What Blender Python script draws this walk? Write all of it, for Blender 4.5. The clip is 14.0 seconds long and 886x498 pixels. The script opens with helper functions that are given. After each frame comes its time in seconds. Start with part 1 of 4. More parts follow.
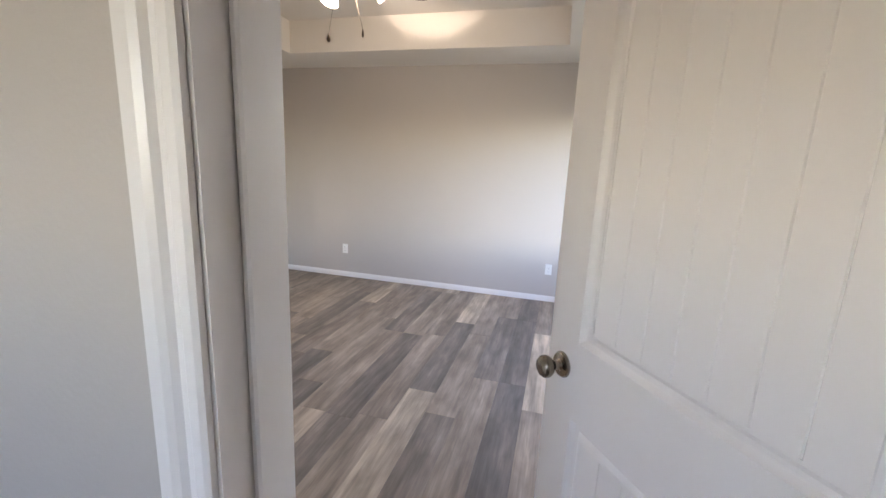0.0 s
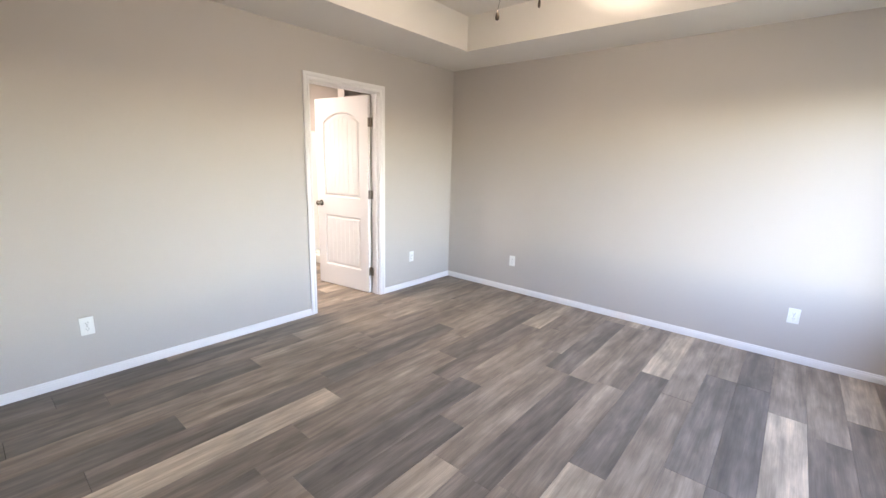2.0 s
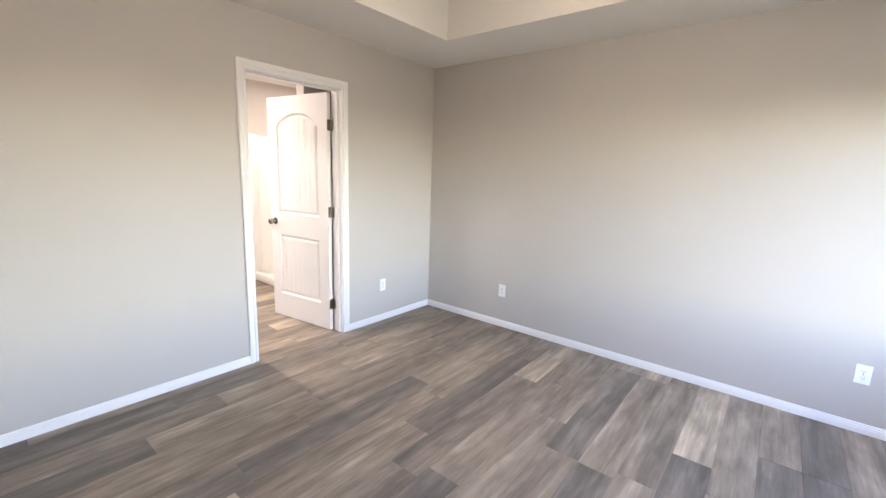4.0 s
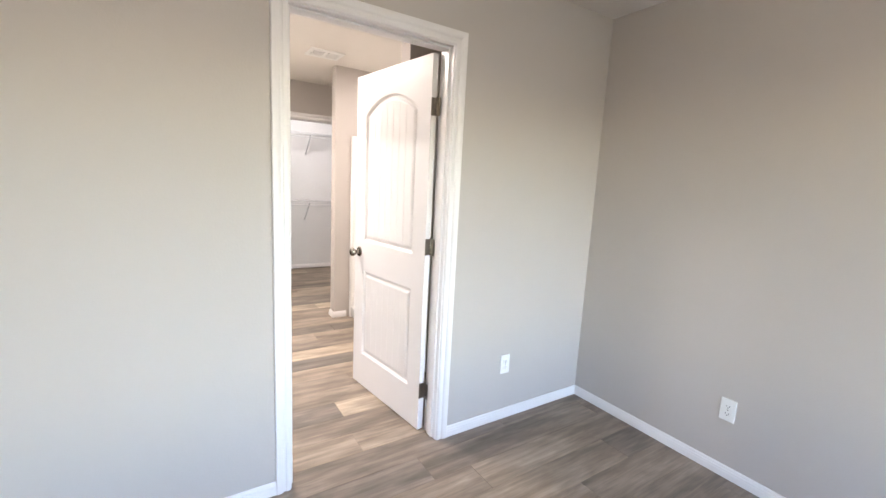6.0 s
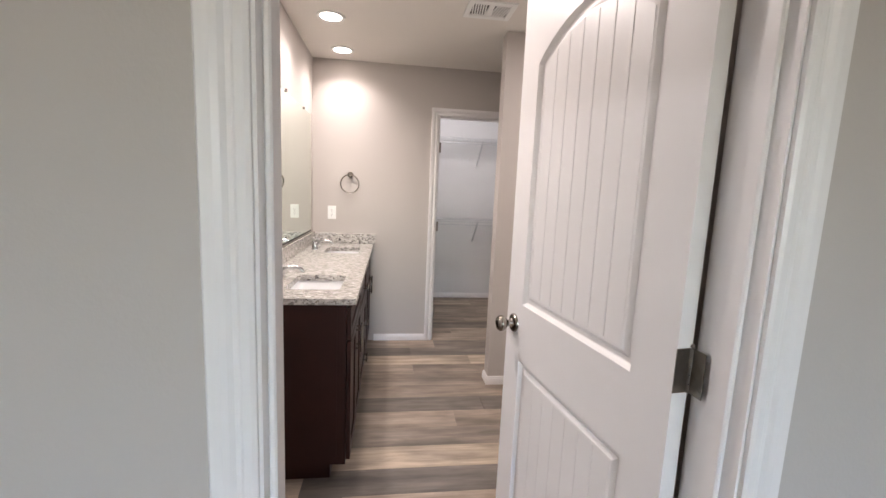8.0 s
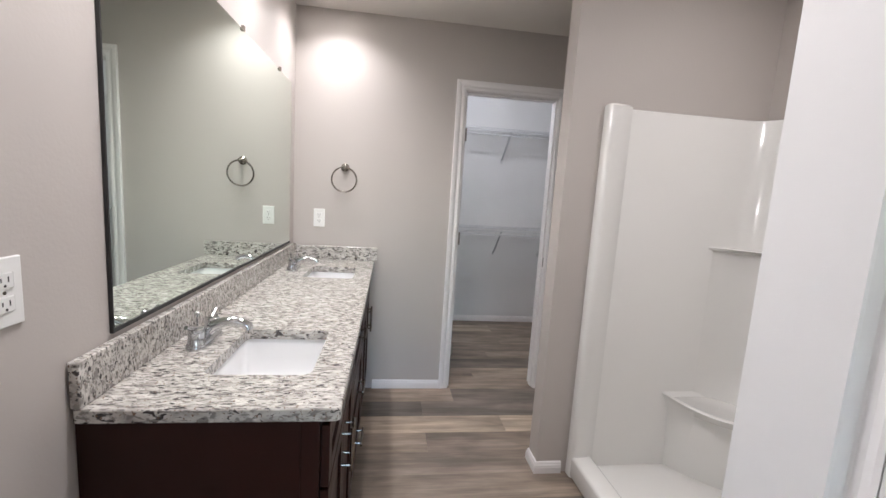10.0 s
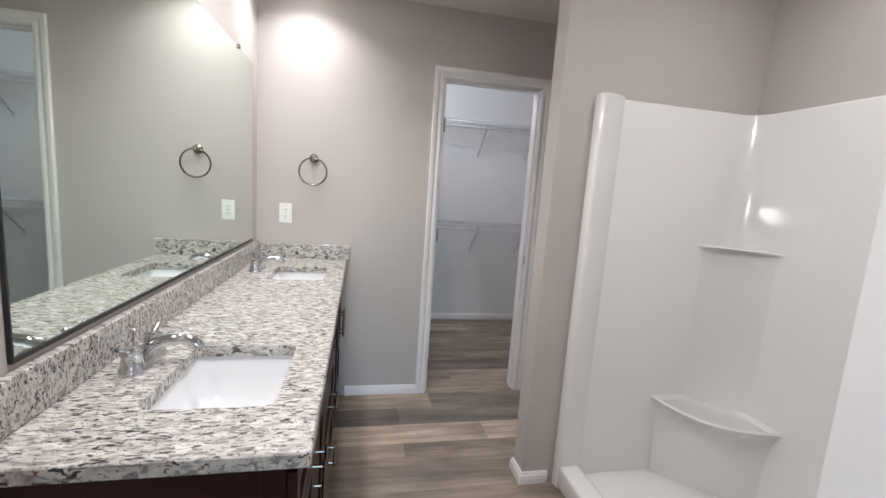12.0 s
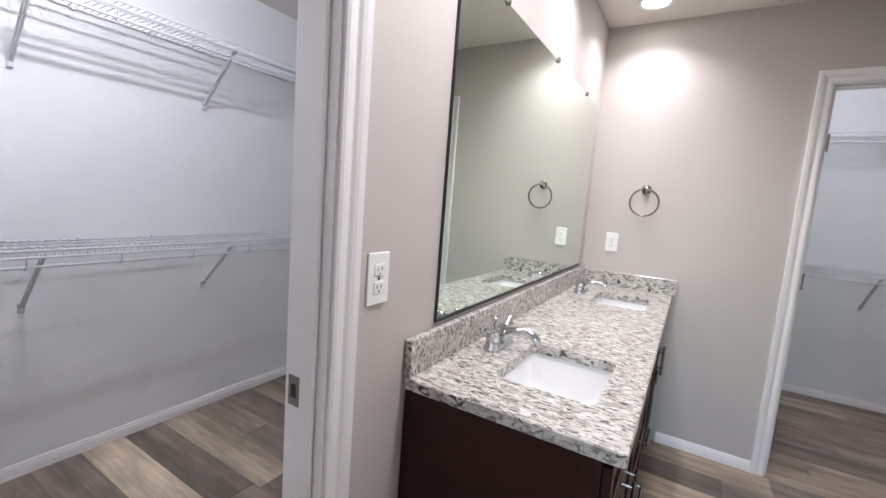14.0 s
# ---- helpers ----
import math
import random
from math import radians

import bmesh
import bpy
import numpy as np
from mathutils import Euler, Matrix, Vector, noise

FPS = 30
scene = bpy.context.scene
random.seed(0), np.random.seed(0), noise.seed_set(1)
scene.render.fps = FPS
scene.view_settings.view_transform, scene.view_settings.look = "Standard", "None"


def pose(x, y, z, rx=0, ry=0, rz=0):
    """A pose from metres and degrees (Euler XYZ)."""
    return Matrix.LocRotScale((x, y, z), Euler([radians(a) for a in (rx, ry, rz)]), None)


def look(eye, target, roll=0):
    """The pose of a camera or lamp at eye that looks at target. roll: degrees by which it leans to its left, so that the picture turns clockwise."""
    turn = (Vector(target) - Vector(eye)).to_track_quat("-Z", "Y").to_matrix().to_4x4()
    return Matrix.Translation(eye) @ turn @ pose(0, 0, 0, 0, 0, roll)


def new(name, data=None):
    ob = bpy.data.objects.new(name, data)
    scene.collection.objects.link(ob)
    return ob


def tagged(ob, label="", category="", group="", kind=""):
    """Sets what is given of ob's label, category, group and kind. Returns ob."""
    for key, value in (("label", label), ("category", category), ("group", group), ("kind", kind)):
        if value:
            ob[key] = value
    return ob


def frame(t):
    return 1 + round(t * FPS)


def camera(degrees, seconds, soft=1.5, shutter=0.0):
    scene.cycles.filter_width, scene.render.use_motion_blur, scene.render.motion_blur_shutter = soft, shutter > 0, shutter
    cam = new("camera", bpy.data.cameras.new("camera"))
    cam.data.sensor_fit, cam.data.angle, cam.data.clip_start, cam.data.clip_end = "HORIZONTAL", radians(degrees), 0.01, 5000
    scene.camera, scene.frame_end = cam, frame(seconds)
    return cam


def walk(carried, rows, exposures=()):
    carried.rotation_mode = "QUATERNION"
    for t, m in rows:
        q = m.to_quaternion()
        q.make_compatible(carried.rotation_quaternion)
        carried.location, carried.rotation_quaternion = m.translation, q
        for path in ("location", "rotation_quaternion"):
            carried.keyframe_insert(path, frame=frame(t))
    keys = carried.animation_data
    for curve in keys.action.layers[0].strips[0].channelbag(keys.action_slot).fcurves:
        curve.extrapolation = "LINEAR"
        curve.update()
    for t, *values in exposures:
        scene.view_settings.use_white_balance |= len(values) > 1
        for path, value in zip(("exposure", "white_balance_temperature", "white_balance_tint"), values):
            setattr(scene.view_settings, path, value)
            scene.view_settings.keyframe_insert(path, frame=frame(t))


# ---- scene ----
cam = camera(94.0, 14.0)
PATH = [
    (0, (-0.15, 0.378, 1.412), (-0.668, 2.268, 1.011), 2.6),
    (0.2, (-0.144, 0.46, 1.403), (-0.772, 2.317, 1.003), 2.5),
    (0.5, (-0.135, 0.605, 1.411), (-0.954, 2.383, 1.0), 2.1),
    (0.8, (-0.14, 0.696, 1.402), (-1.112, 2.395, 0.991), 2.1),
    (1, (-0.167, 0.748, 1.399), (-1.226, 2.393, 0.983), 1.8),
    (1.1, (-0.188, 0.766, 1.406), (-1.284, 2.386, 0.986), 1.8),
    (1.5, (-0.269, 0.835, 1.41), (-1.498, 2.356, 0.991), 1.6),
    (2, (-0.315, 0.905, 1.409), (-1.576, 2.402, 0.997), 1.6),
    (2.5, (-0.34, 0.97, 1.413), (-1.538, 2.524, 1.027), 1.7),
    (5, (-1.185, 2.089, 1.421), (-2.551, 3.515, 1.102), 2.6),
    (5.5, (-1.493, 2.333, 1.417), (-3.002, 3.604, 1.093), 2.9),
    (6, (-1.794, 2.568, 1.391), (-3.454, 3.641, 1.083), 2.9),
    (6.5, (-2.079, 2.745, 1.384), (-3.854, 3.62, 1.095), 2.8),
    (7, (-2.42, 2.871, 1.408), (-4.288, 3.528, 1.125), 2.4),
    (7.5, (-2.698, 3.012, 1.397), (-4.628, 3.455, 1.118), 2.4),
    (8, (-2.98, 3.119, 1.376), (-4.944, 3.38, 1.104), 2.4),
    (10.5, (-4.044, 3.052, 1.363), (-6.006, 3.338, 1.103), 4.2),
    (11, (-4.084, 3.043, 1.363), (-6.02, 3.466, 1.09), 4.2),
    (11.5, (-4.097, 3.045, 1.36), (-6.019, 3.524, 1.078), 4.2),
    (12, (-4.097, 3.050, 1.361), (-6.035, 3.453, 1.079), 4.0),
    (12.5, (-4.078, 3.052, 1.357), (-6.056, 3.186, 1.091), 3.8),
    (13, (-4.031, 3.066, 1.36), (-6.0, 2.821, 1.112), 3.9),
    (13.5, (-3.993, 3.066, 1.357), (-5.878, 2.442, 1.12), 4.1),
    (14, (-3.97, 3.031, 1.344), (-5.678, 2.017, 1.106), 4.4),
]
walk(cam, [(t, look(eye, target, roll)) for t, eye, target, roll in PATH],
     exposures=[(0, 4.8, 7750, 20), (1.2, 5.17, 7600, 18.5), (3.5, 5.17, 7500, 18), (5.5, 5.15, 7200, 15.5), (6.5, 5.05, 7050, 17), (7.5, 4.55, 6950, 18), (8.2, 4.15, 6850, 18),
                (10.5, 4.02, 6170, 12), (12.5, 4.02, 6120, 12), (13.3, 4.12, 6100, 12.5), (14, 4.15, 6100, 13)])
SKY, FAN_W, CLOSET1_W, CLOSET2_W = 0.15, 1.1, 1.75, 0.95
CAN_W, SHOWER_W, ENTRY_FILL_W = 0.31, 0.25, 1.05

# ---- world, sun and lamps ----
world = bpy.data.worlds.new("daylight")
scene.world = world
world.use_nodes = True
_wn = world.node_tree.nodes
_sky = _wn.new("ShaderNodeTexSky")
_sky.sky_type, _sky.sun_disc = "NISHITA", False
_sky.sun_elevation, _sky.sun_rotation = radians(48), radians(250)
world.node_tree.links.new(_sky.outputs[0], _wn["Background"].inputs[0])
_wn["Background"].inputs[1].default_value = SKY


def lamp(name, kind, m, watts, colour, size=0.1, spot=None):
    data = bpy.data.lights.new(name, kind)
    data.energy, data.color = watts, colour
    if kind == "AREA":
        data.shape, data.size = "DISK", size
    elif kind == "SUN":
        data.angle = size
    else:
        data.shadow_soft_size = size
    if spot:
        data.spot_size, data.spot_blend = radians(spot[0]), spot[1]
    ob = new(name, data)
    ob.matrix_world = m
    return ob


lamp("sun", "SUN", look((-20, 12, 20), (0, 0, 0)), 2.0, (1.0, 0.95, 0.88), radians(0.5))
WARM, NEUTRAL, COOL = (1.0, 0.94, 0.84), (1.0, 0.955, 0.93), (0.93, 0.95, 1.0)

# ---- materials ----


def nodes_of(m):
    m.use_nodes = True
    t = m.node_tree
    return t.nodes, t.links, t.nodes["Principled BSDF"]


def mat(name, colour, rough=0.6, metal=0.0, vary=0.06, scale=3.0, bump=0.0, bump_scale=200.0, coat=0.0):
    """Painted or solid surface: slow drift of the colour, patchy gloss and fine relief."""
    m = bpy.data.materials.new(name)
    n, l, p = nodes_of(m)
    geo = n.new("ShaderNodeNewGeometry")
    no = n.new("ShaderNodeTexNoise")
    no.inputs["Scale"].default_value, no.inputs["Detail"].default_value = scale, 5
    l.new(geo.outputs["Position"], no.inputs["Vector"])
    mix = n.new("ShaderNodeMix")
    mix.data_type = "RGBA"
    a = [c * (1 - vary) for c in colour]
    b = [min(1, c * (1 + vary)) for c in colour]
    mix.inputs[6].default_value, mix.inputs[7].default_value = (*a, 1), (*b, 1)
    l.new(no.outputs["Fac"], mix.inputs[0])
    l.new(mix.outputs[2], p.inputs["Base Color"])
    mr = n.new("ShaderNodeMapRange")
    mr.inputs[3].default_value, mr.inputs[4].default_value = max(0.02, rough - 0.08), min(1, rough + 0.08)
    l.new(no.outputs["Fac"], mr.inputs[0])
    l.new(mr.outputs[0], p.inputs["Roughness"])
    p.inputs["Metallic"].default_value = metal
    p.inputs["Coat Weight"].default_value = coat
    p.inputs["Coat Roughness"].default_value = 0.08
    if bump:
        nb = n.new("ShaderNodeTexNoise")
        nb.inputs["Scale"].default_value, nb.inputs["Detail"].default_value = bump_scale, 3
        l.new(geo.outputs["Position"], nb.inputs["Vector"])
        bp = n.new("ShaderNodeBump")
        bp.inputs["Strength"].default_value, bp.inputs["Distance"].default_value = bump, 0.002
        l.new(nb.outputs["Fac"], bp.inputs["Height"])
        l.new(bp.outputs[0], p.inputs["Normal"])
    return m


def ramp(n, stops):
    r = n.new("ShaderNodeValToRGB")
    e = r.color_ramp.elements
    while len(e) < len(stops):
        e.new(0.5)
    for k, (pos, c) in zip(e, stops):
        k.position, k.color = pos, (*c, 1)
    return r


def plank_material(name, low, high):
    m = bpy.data.materials.new(name)
    n, l, p = nodes_of(m)
    geo, info = n.new("ShaderNodeNewGeometry"), n.new("ShaderNodeObjectInfo")
    off = n.new("ShaderNodeVectorMath")
    off.operation = "MULTIPLY_ADD"
    cx = n.new("ShaderNodeCombineXYZ")
    for k in range(3):
        l.new(info.outputs["Random"], cx.inputs[k])
    off.inputs[1].default_value = (37, 91, 53)
    l.new(cx.outputs[0], off.inputs[0])
    l.new(geo.outputs["Position"], off.inputs[2])

    def streak(sx, sy, detail, scale=1.0):
        mp = n.new("ShaderNodeMapping")
        mp.inputs["Scale"].default_value = (sx, sy, 1)
        l.new(off.outputs[0], mp.inputs[0])
        t = n.new("ShaderNodeTexNoise")
        t.inputs["Scale"].default_value, t.inputs["Detail"].default_value = scale, detail
        t.inputs["Distortion"].default_value = 0.4
        l.new(mp.outputs[0], t.inputs["Vector"])
        return t.outputs["Fac"]

    grain, wash, fine, blot = streak(48, 2.4, 6), streak(8, 0.9, 4), streak(260, 7, 3), streak(16, 4.5, 5)
    tone = ramp(n, [(0.0, (0.165, 0.140, 0.120)), (0.3, (0.240, 0.191, 0.152)), (0.6, (0.285, 0.226, 0.176)),
                    (0.82, (0.330, 0.262, 0.203)), (0.92, (0.410, 0.328, 0.250)), (1.0, (0.48, 0.385, 0.29))])
    pick = n.new("ShaderNodeMapRange")
    pick.inputs[3].default_value, pick.inputs[4].default_value = low, high
    l.new(info.outputs["Random"], pick.inputs[0])
    l.new(pick.outputs[0], tone.inputs[0])

    def times(a, fac, lo, hi):
        mr = n.new("ShaderNodeMapRange")
        mr.inputs[1].default_value, mr.inputs[2].default_value = 0.32, 0.68
        mr.inputs[3].default_value, mr.inputs[4].default_value = lo, hi
        l.new(fac, mr.inputs[0])
        v = n.new("ShaderNodeVectorMath")
        v.operation = "SCALE"
        l.new(a, v.inputs[0])
        l.new(mr.outputs[0], v.inputs["Scale"])
        return v.outputs[0]

    c = times(tone.outputs[0], wash, 0.64, 1.34)
    c = times(c, blot, 0.78, 1.20)
    c = times(c, grain, 0.82, 1.15)
    c = times(c, fine, 0.90, 1.10)
    l.new(c, p.inputs["Base Color"])
    mr = n.new("ShaderNodeMapRange")
    mr.inputs[3].default_value, mr.inputs[4].default_value = 0.44, 0.64
    l.new(grain, mr.inputs[0])
    l.new(mr.outputs[0], p.inputs["Roughness"])
    bp = n.new("ShaderNodeBump")
    bp.inputs["Strength"].default_value, bp.inputs["Distance"].default_value = 0.25, 0.001
    l.new(fine, bp.inputs["Height"])
    l.new(bp.outputs[0], p.inputs["Normal"])
    return m


def granite_material():
    m = bpy.data.materials.new("speckled_granite")
    n, l, p = nodes_of(m)
    geo = n.new("ShaderNodeNewGeometry")

    def noise_fac(scale, detail, vec=(1, 1, 1), rot=0.0):
        mp = n.new("ShaderNodeMapping")
        mp.inputs["Scale"].default_value = vec
        mp.inputs["Rotation"].default_value = (0, 0, rot)
        l.new(geo.outputs["Position"], mp.inputs[0])
        t = n.new("ShaderNodeTexNoise")
        t.inputs["Scale"].default_value, t.inputs["Detail"].default_value = scale, detail
        t.inputs["Distortion"].default_value = 0.6
        l.new(mp.outputs[0], t.inputs["Vector"])
        return t.outputs["Fac"]

    base = ramp(n, [(0.3, (0.33, 0.31, 0.285)), (0.5, (0.53, 0.505, 0.47)), (0.7, (0.68, 0.66, 0.62))])
    l.new(noise_fac(38, 5, (1.5, 0.6, 1), 0.25), base.inputs[0])

    def over(a, fac, lo, hi, colour):
        r = ramp(n, [(lo, (0, 0, 0)), (hi, (1, 1, 1))])
        l.new(fac, r.inputs[0])
        mx = n.new("ShaderNodeMix")
        mx.data_type = "RGBA"
        l.new(r.outputs[0], mx.inputs[0])
        l.new(a, mx.inputs[6])
        mx.inputs[7].default_value = (*colour, 1)
        return mx.outputs[2]

    c = over(base.outputs[0], noise_fac(78, 4, (1.9, 0.55, 1), 0.30), 0.52, 0.59, (0.25, 0.235, 0.22))
    c = over(c, noise_fac(92, 4, (1.9, 0.52, 1), 0.22), 0.575, 0.62, (0.06, 0.055, 0.055))
    c = over(c, noise_fac(170, 2), 0.64, 0.68, (0.20, 0.13, 0.09))
    l.new(c, p.inputs["Base Color"])
    p.inputs["Roughness"].default_value = 0.16
    return m


def emitter(name, colour, strength):
    m = bpy.data.materials.new(name)
    n, l, p = nodes_of(m)
    p.inputs["Base Color"].default_value = (0.9, 0.9, 0.88, 1)
    p.inputs["Emission Color"].default_value = (*colour, 1)
    p.inputs["Emission Strength"].default_value = strength
    return m


M_WALL = mat("greige_wall_paint", (0.505, 0.466, 0.437), 0.62, vary=0.03, scale=1.6, bump=0.22, bump_scale=120)
M_CLOSET = mat("white_closet_paint", (0.72, 0.72, 0.72), 0.65, vary=0.025, scale=1.6, bump=0.22, bump_scale=120)
M_CEIL = mat("ceiling_paint", (0.76, 0.72, 0.675), 0.8, vary=0.025, scale=2.0, bump=0.4, bump_scale=90)
M_TRIM = mat("white_trim_paint", (0.81, 0.79, 0.785), 0.32, vary=0.025, scale=5.0, bump=0.04, bump_scale=60)
M_DOOR = mat("white_door_paint", (0.79, 0.77, 0.76), 0.36, vary=0.02, scale=5.0, bump=0.05, bump_scale=150)
M_NICKEL = mat("satin_nickel", (0.30, 0.272, 0.24), 0.22, 1.0, vary=0.1, scale=40)
M_HINGE = mat("aged_nickel", (0.27, 0.24, 0.21), 0.36, 1.0, vary=0.15, scale=60)
M_CHROME = mat("chrome", (0.62, 0.63, 0.645), 0.05, 1.0, vary=0.03, scale=20)
M_PLASTIC = mat("white_plastic", (0.82, 0.82, 0.80), 0.35, vary=0.02, scale=30)
# mirror's dark channel and edge; elsewhere it paints the shade inside holes and vents
M_DARK = mat("dark_parts_and_hole_shade", (0.03, 0.03, 0.03), 0.6, vary=0.1, scale=50)
M_WOOD = mat("espresso_stained_wood", (0.026, 0.0070, 0.0048), 0.36, vary=0.4, scale=9.0, bump=0.05, bump_scale=70, coat=0.0)
M_WOOD.node_tree.nodes["Principled BSDF"].inputs["Specular IOR Level"].default_value = 0.22
M_ACRYLIC = mat("white_acrylic", (0.80, 0.79, 0.765), 0.16, vary=0.015, scale=3.0, coat=0.4)
M_CERAMIC = mat("white_ceramic", (0.84, 0.845, 0.85), 0.08, vary=0.01, scale=6.0, coat=0.5)
M_WIRE = mat("white_coated_wire", (0.60, 0.61, 0.62), 0.35, vary=0.03, scale=20)
M_VENT = mat("brown_painted_steel", (0.055, 0.042, 0.032), 0.45, vary=0.15, scale=30)
M_BLADE = mat("walnut_fan_blade", (0.075, 0.035, 0.020), 0.4, vary=0.25, scale=14)
M_GAP = mat("subfloor", (0.035, 0.03, 0.027), 0.8, vary=0.2, scale=20)
M_GROUND = mat("dry_grass", (0.09, 0.085, 0.05), 0.9, vary=0.35, scale=0.6)
M_PLANK = plank_material("weathered_oak_vinyl", 0.12, 0.80)
M_PLANK_PALE = plank_material("pale_oak_vinyl", 0.90, 1.0)
M_PLANK_DARK = plank_material("dark_oak_vinyl", 0.0, 0.12)
M_GRANITE = granite_material()
M_MIRROR = mat("silvered_glass", (0.775, 0.85, 0.79), 0.05, 1.0, vary=0.005, scale=2.0)
M_MIRROR.node_tree.nodes["Principled BSDF"].inputs["Roughness"].default_value = 0.01
for _lk in list(M_MIRROR.node_tree.nodes["Principled BSDF"].inputs["Roughness"].links):
    M_MIRROR.node_tree.links.remove(_lk)
M_LED = emitter("led_diffuser", (1.0, 0.95, 0.90), 1.5)
M_BULB = emitter("frosted_lamp_glass", (1.0, 0.86, 0.66), 0.6)
M_BULB_COOL = emitter("closet_lamp_glass", (0.92, 0.96, 1.0), 0.25)

# ---- mesh helpers ----


def box(bm, x0, y0, z0, x1, y1, z1, bevel=0.0, segments=1):
    g = bmesh.ops.create_cube(bm, size=1.0)
    vs = g["verts"]
    for v in vs:
        v.co = Vector((x0 + (v.co.x + 0.5) * (x1 - x0), y0 + (v.co.y + 0.5) * (y1 - y0), z0 + (v.co.z + 0.5) * (z1 - z0)))
    if bevel:
        es = list({e for v in vs for e in v.link_edges})
        bmesh.ops.bevel(bm, geom=es, offset=bevel, segments=segments, profile=0.5, affect="EDGES")


def tube(bm, a, b, r, seg=8):
    a, b = Vector(a), Vector(b)
    d = b - a
    m = Matrix.Translation((a + b) / 2) @ d.to_track_quat("Z", "Y").to_matrix().to_4x4()
    bmesh.ops.create_cone(bm, cap_ends=True, segments=seg, radius1=r, radius2=r, depth=d.length, matrix=m)


def pipe(bm, pts, r, seg=10, closed=False):
    """A round bar along points; r may be one radius or one for each point."""
    pts = [Vector(p) for p in pts]
    rs = r if isinstance(r, (list, tuple)) else [r] * len(pts)
    rings, up = [], None
    for i, p in enumerate(pts):
        if closed:
            d = pts[(i + 1) % len(pts)] - pts[i - 1]
        else:
            d = pts[min(i + 1, len(pts) - 1)] - pts[max(i - 1, 0)]
        d.normalize()
        if up is None:
            up = d.orthogonal().normalized()
        up = (up - d * up.dot(d)).normalized()
        side = d.cross(up)
        rings.append([bm.verts.new(p + (up * math.cos(a) + side * math.sin(a)) * rs[i]) for a in (2 * math.pi * k / seg for k in range(seg))])
    n = len(rings)
    for i in range(n if closed else n - 1):
        A, B = rings[i], rings[(i + 1) % n]
        for k in range(seg):
            bm.faces.new((A[k], A[(k + 1) % seg], B[(k + 1) % seg], B[k]))
    if not closed:
        bm.faces.new(rings[0][::-1])
        bm.faces.new(rings[-1])


def lathe(bm, profile, m=Matrix(), seg=24):
    """Turn (radius, height) pairs round z and set the result at m."""
    rings = []
    for r, z in profile:
        rings.append([bm.verts.new(m @ Vector((r * math.cos(2 * math.pi * k / seg), r * math.sin(2 * math.pi * k / seg), z))) for k in range(seg)])
    for A, B in zip(rings, rings[1:]):
        for k in range(seg):
            bm.faces.new((A[k], A[(k + 1) % seg], B[(k + 1) % seg], B[k]))
    bm.faces.new(rings[0][::-1])
    bm.faces.new(rings[-1])


def sweep(bm, path, profile, normal, closed=False):
    """A moulding: profile of (out, up) pairs carried along a flat path with mitred corners.
    'up' runs along normal, 'out' to the left of the path seen against the normal."""
    nrm = Vector(normal)
    pts = [Vector(p) for p in path]
    rings = []
    for i, p in enumerate(pts):
        d0 = (p - pts[i - 1]).normalized() if i else (pts[1] - p).normalized()
        d1 = (pts[i + 1] - p).normalized() if i < len(pts) - 1 else d0
        s0, s1 = nrm.cross(d0), nrm.cross(d1)
        s = (s0 + s1)
        s = s / (s.length_squared / 2) if s.length_squared > 1e-9 else s0
        rings.append([bm.verts.new(p + s * u + nrm * v) for u, v in profile])
    k = len(profile)
    for A, B in zip(rings, rings[1:]):
        for i in range(k):
            bm.faces.new((A[i], A[(i + 1) % k], B[(i + 1) % k], B[i]))
    bm.faces.new(rings[0][::-1])
    bm.faces.new(rings[-1])


def part(name, bm, material, parent=None, label="", smooth=False):
    bmesh.ops.recalc_face_normals(bm, faces=bm.faces)
    me = bpy.data.meshes.new(name)
    bm.to_mesh(me)
    bm.free()
    me.materials.append(material)
    if smooth:
        me.shade_smooth()
        me.set_sharp_from_angle(angle=radians(38))
    ob = new(name, me)
    if parent is not None:
        ob.parent = parent
    if label:
        tagged(ob, label)
    return ob


def empty(name, m=Matrix(), **tags):
    ob = new(name)
    ob.matrix_world = m
    return tagged(ob, **tags)


def boxes(name, specs, material, parent=None, label="", bevel=0.0):
    bm = bmesh.new()
    for s in specs:
        box(bm, *s, bevel=bevel)
    return part(name, bm, material, parent, label)


def setting(name, specs, material, label, category):
    return tagged(boxes(name, specs, material), label, category, kind="structure")


# ---- plan ----
XE, XW, YN, YS = 0.47, -3.545, 4.85, 0.805      # bedroom faces
XB, YV = -6.686, 2.460                          # bathroom far wall, vanity wall
XBW = -3.665                                    # bathroom side of the shared wall
CEIL, TRAY, BOT = 2.435, 2.735, -0.05
XC2, YC1 = -8.27, 0.645                          # closet back walls
D0 = (-0.465, 0.350)                            # entry opening in x
D1 = (2.950, 3.708)                             # bathroom opening in y
D2 = (3.532, 4.158)                             # far closet opening in y
D3 = (-4.524, -3.756)                            # near closet opening in x
HEAD = 2.045
HEAD2 = 2.032                                   # far closet opening
J = 0.018                                       # jamb thickness

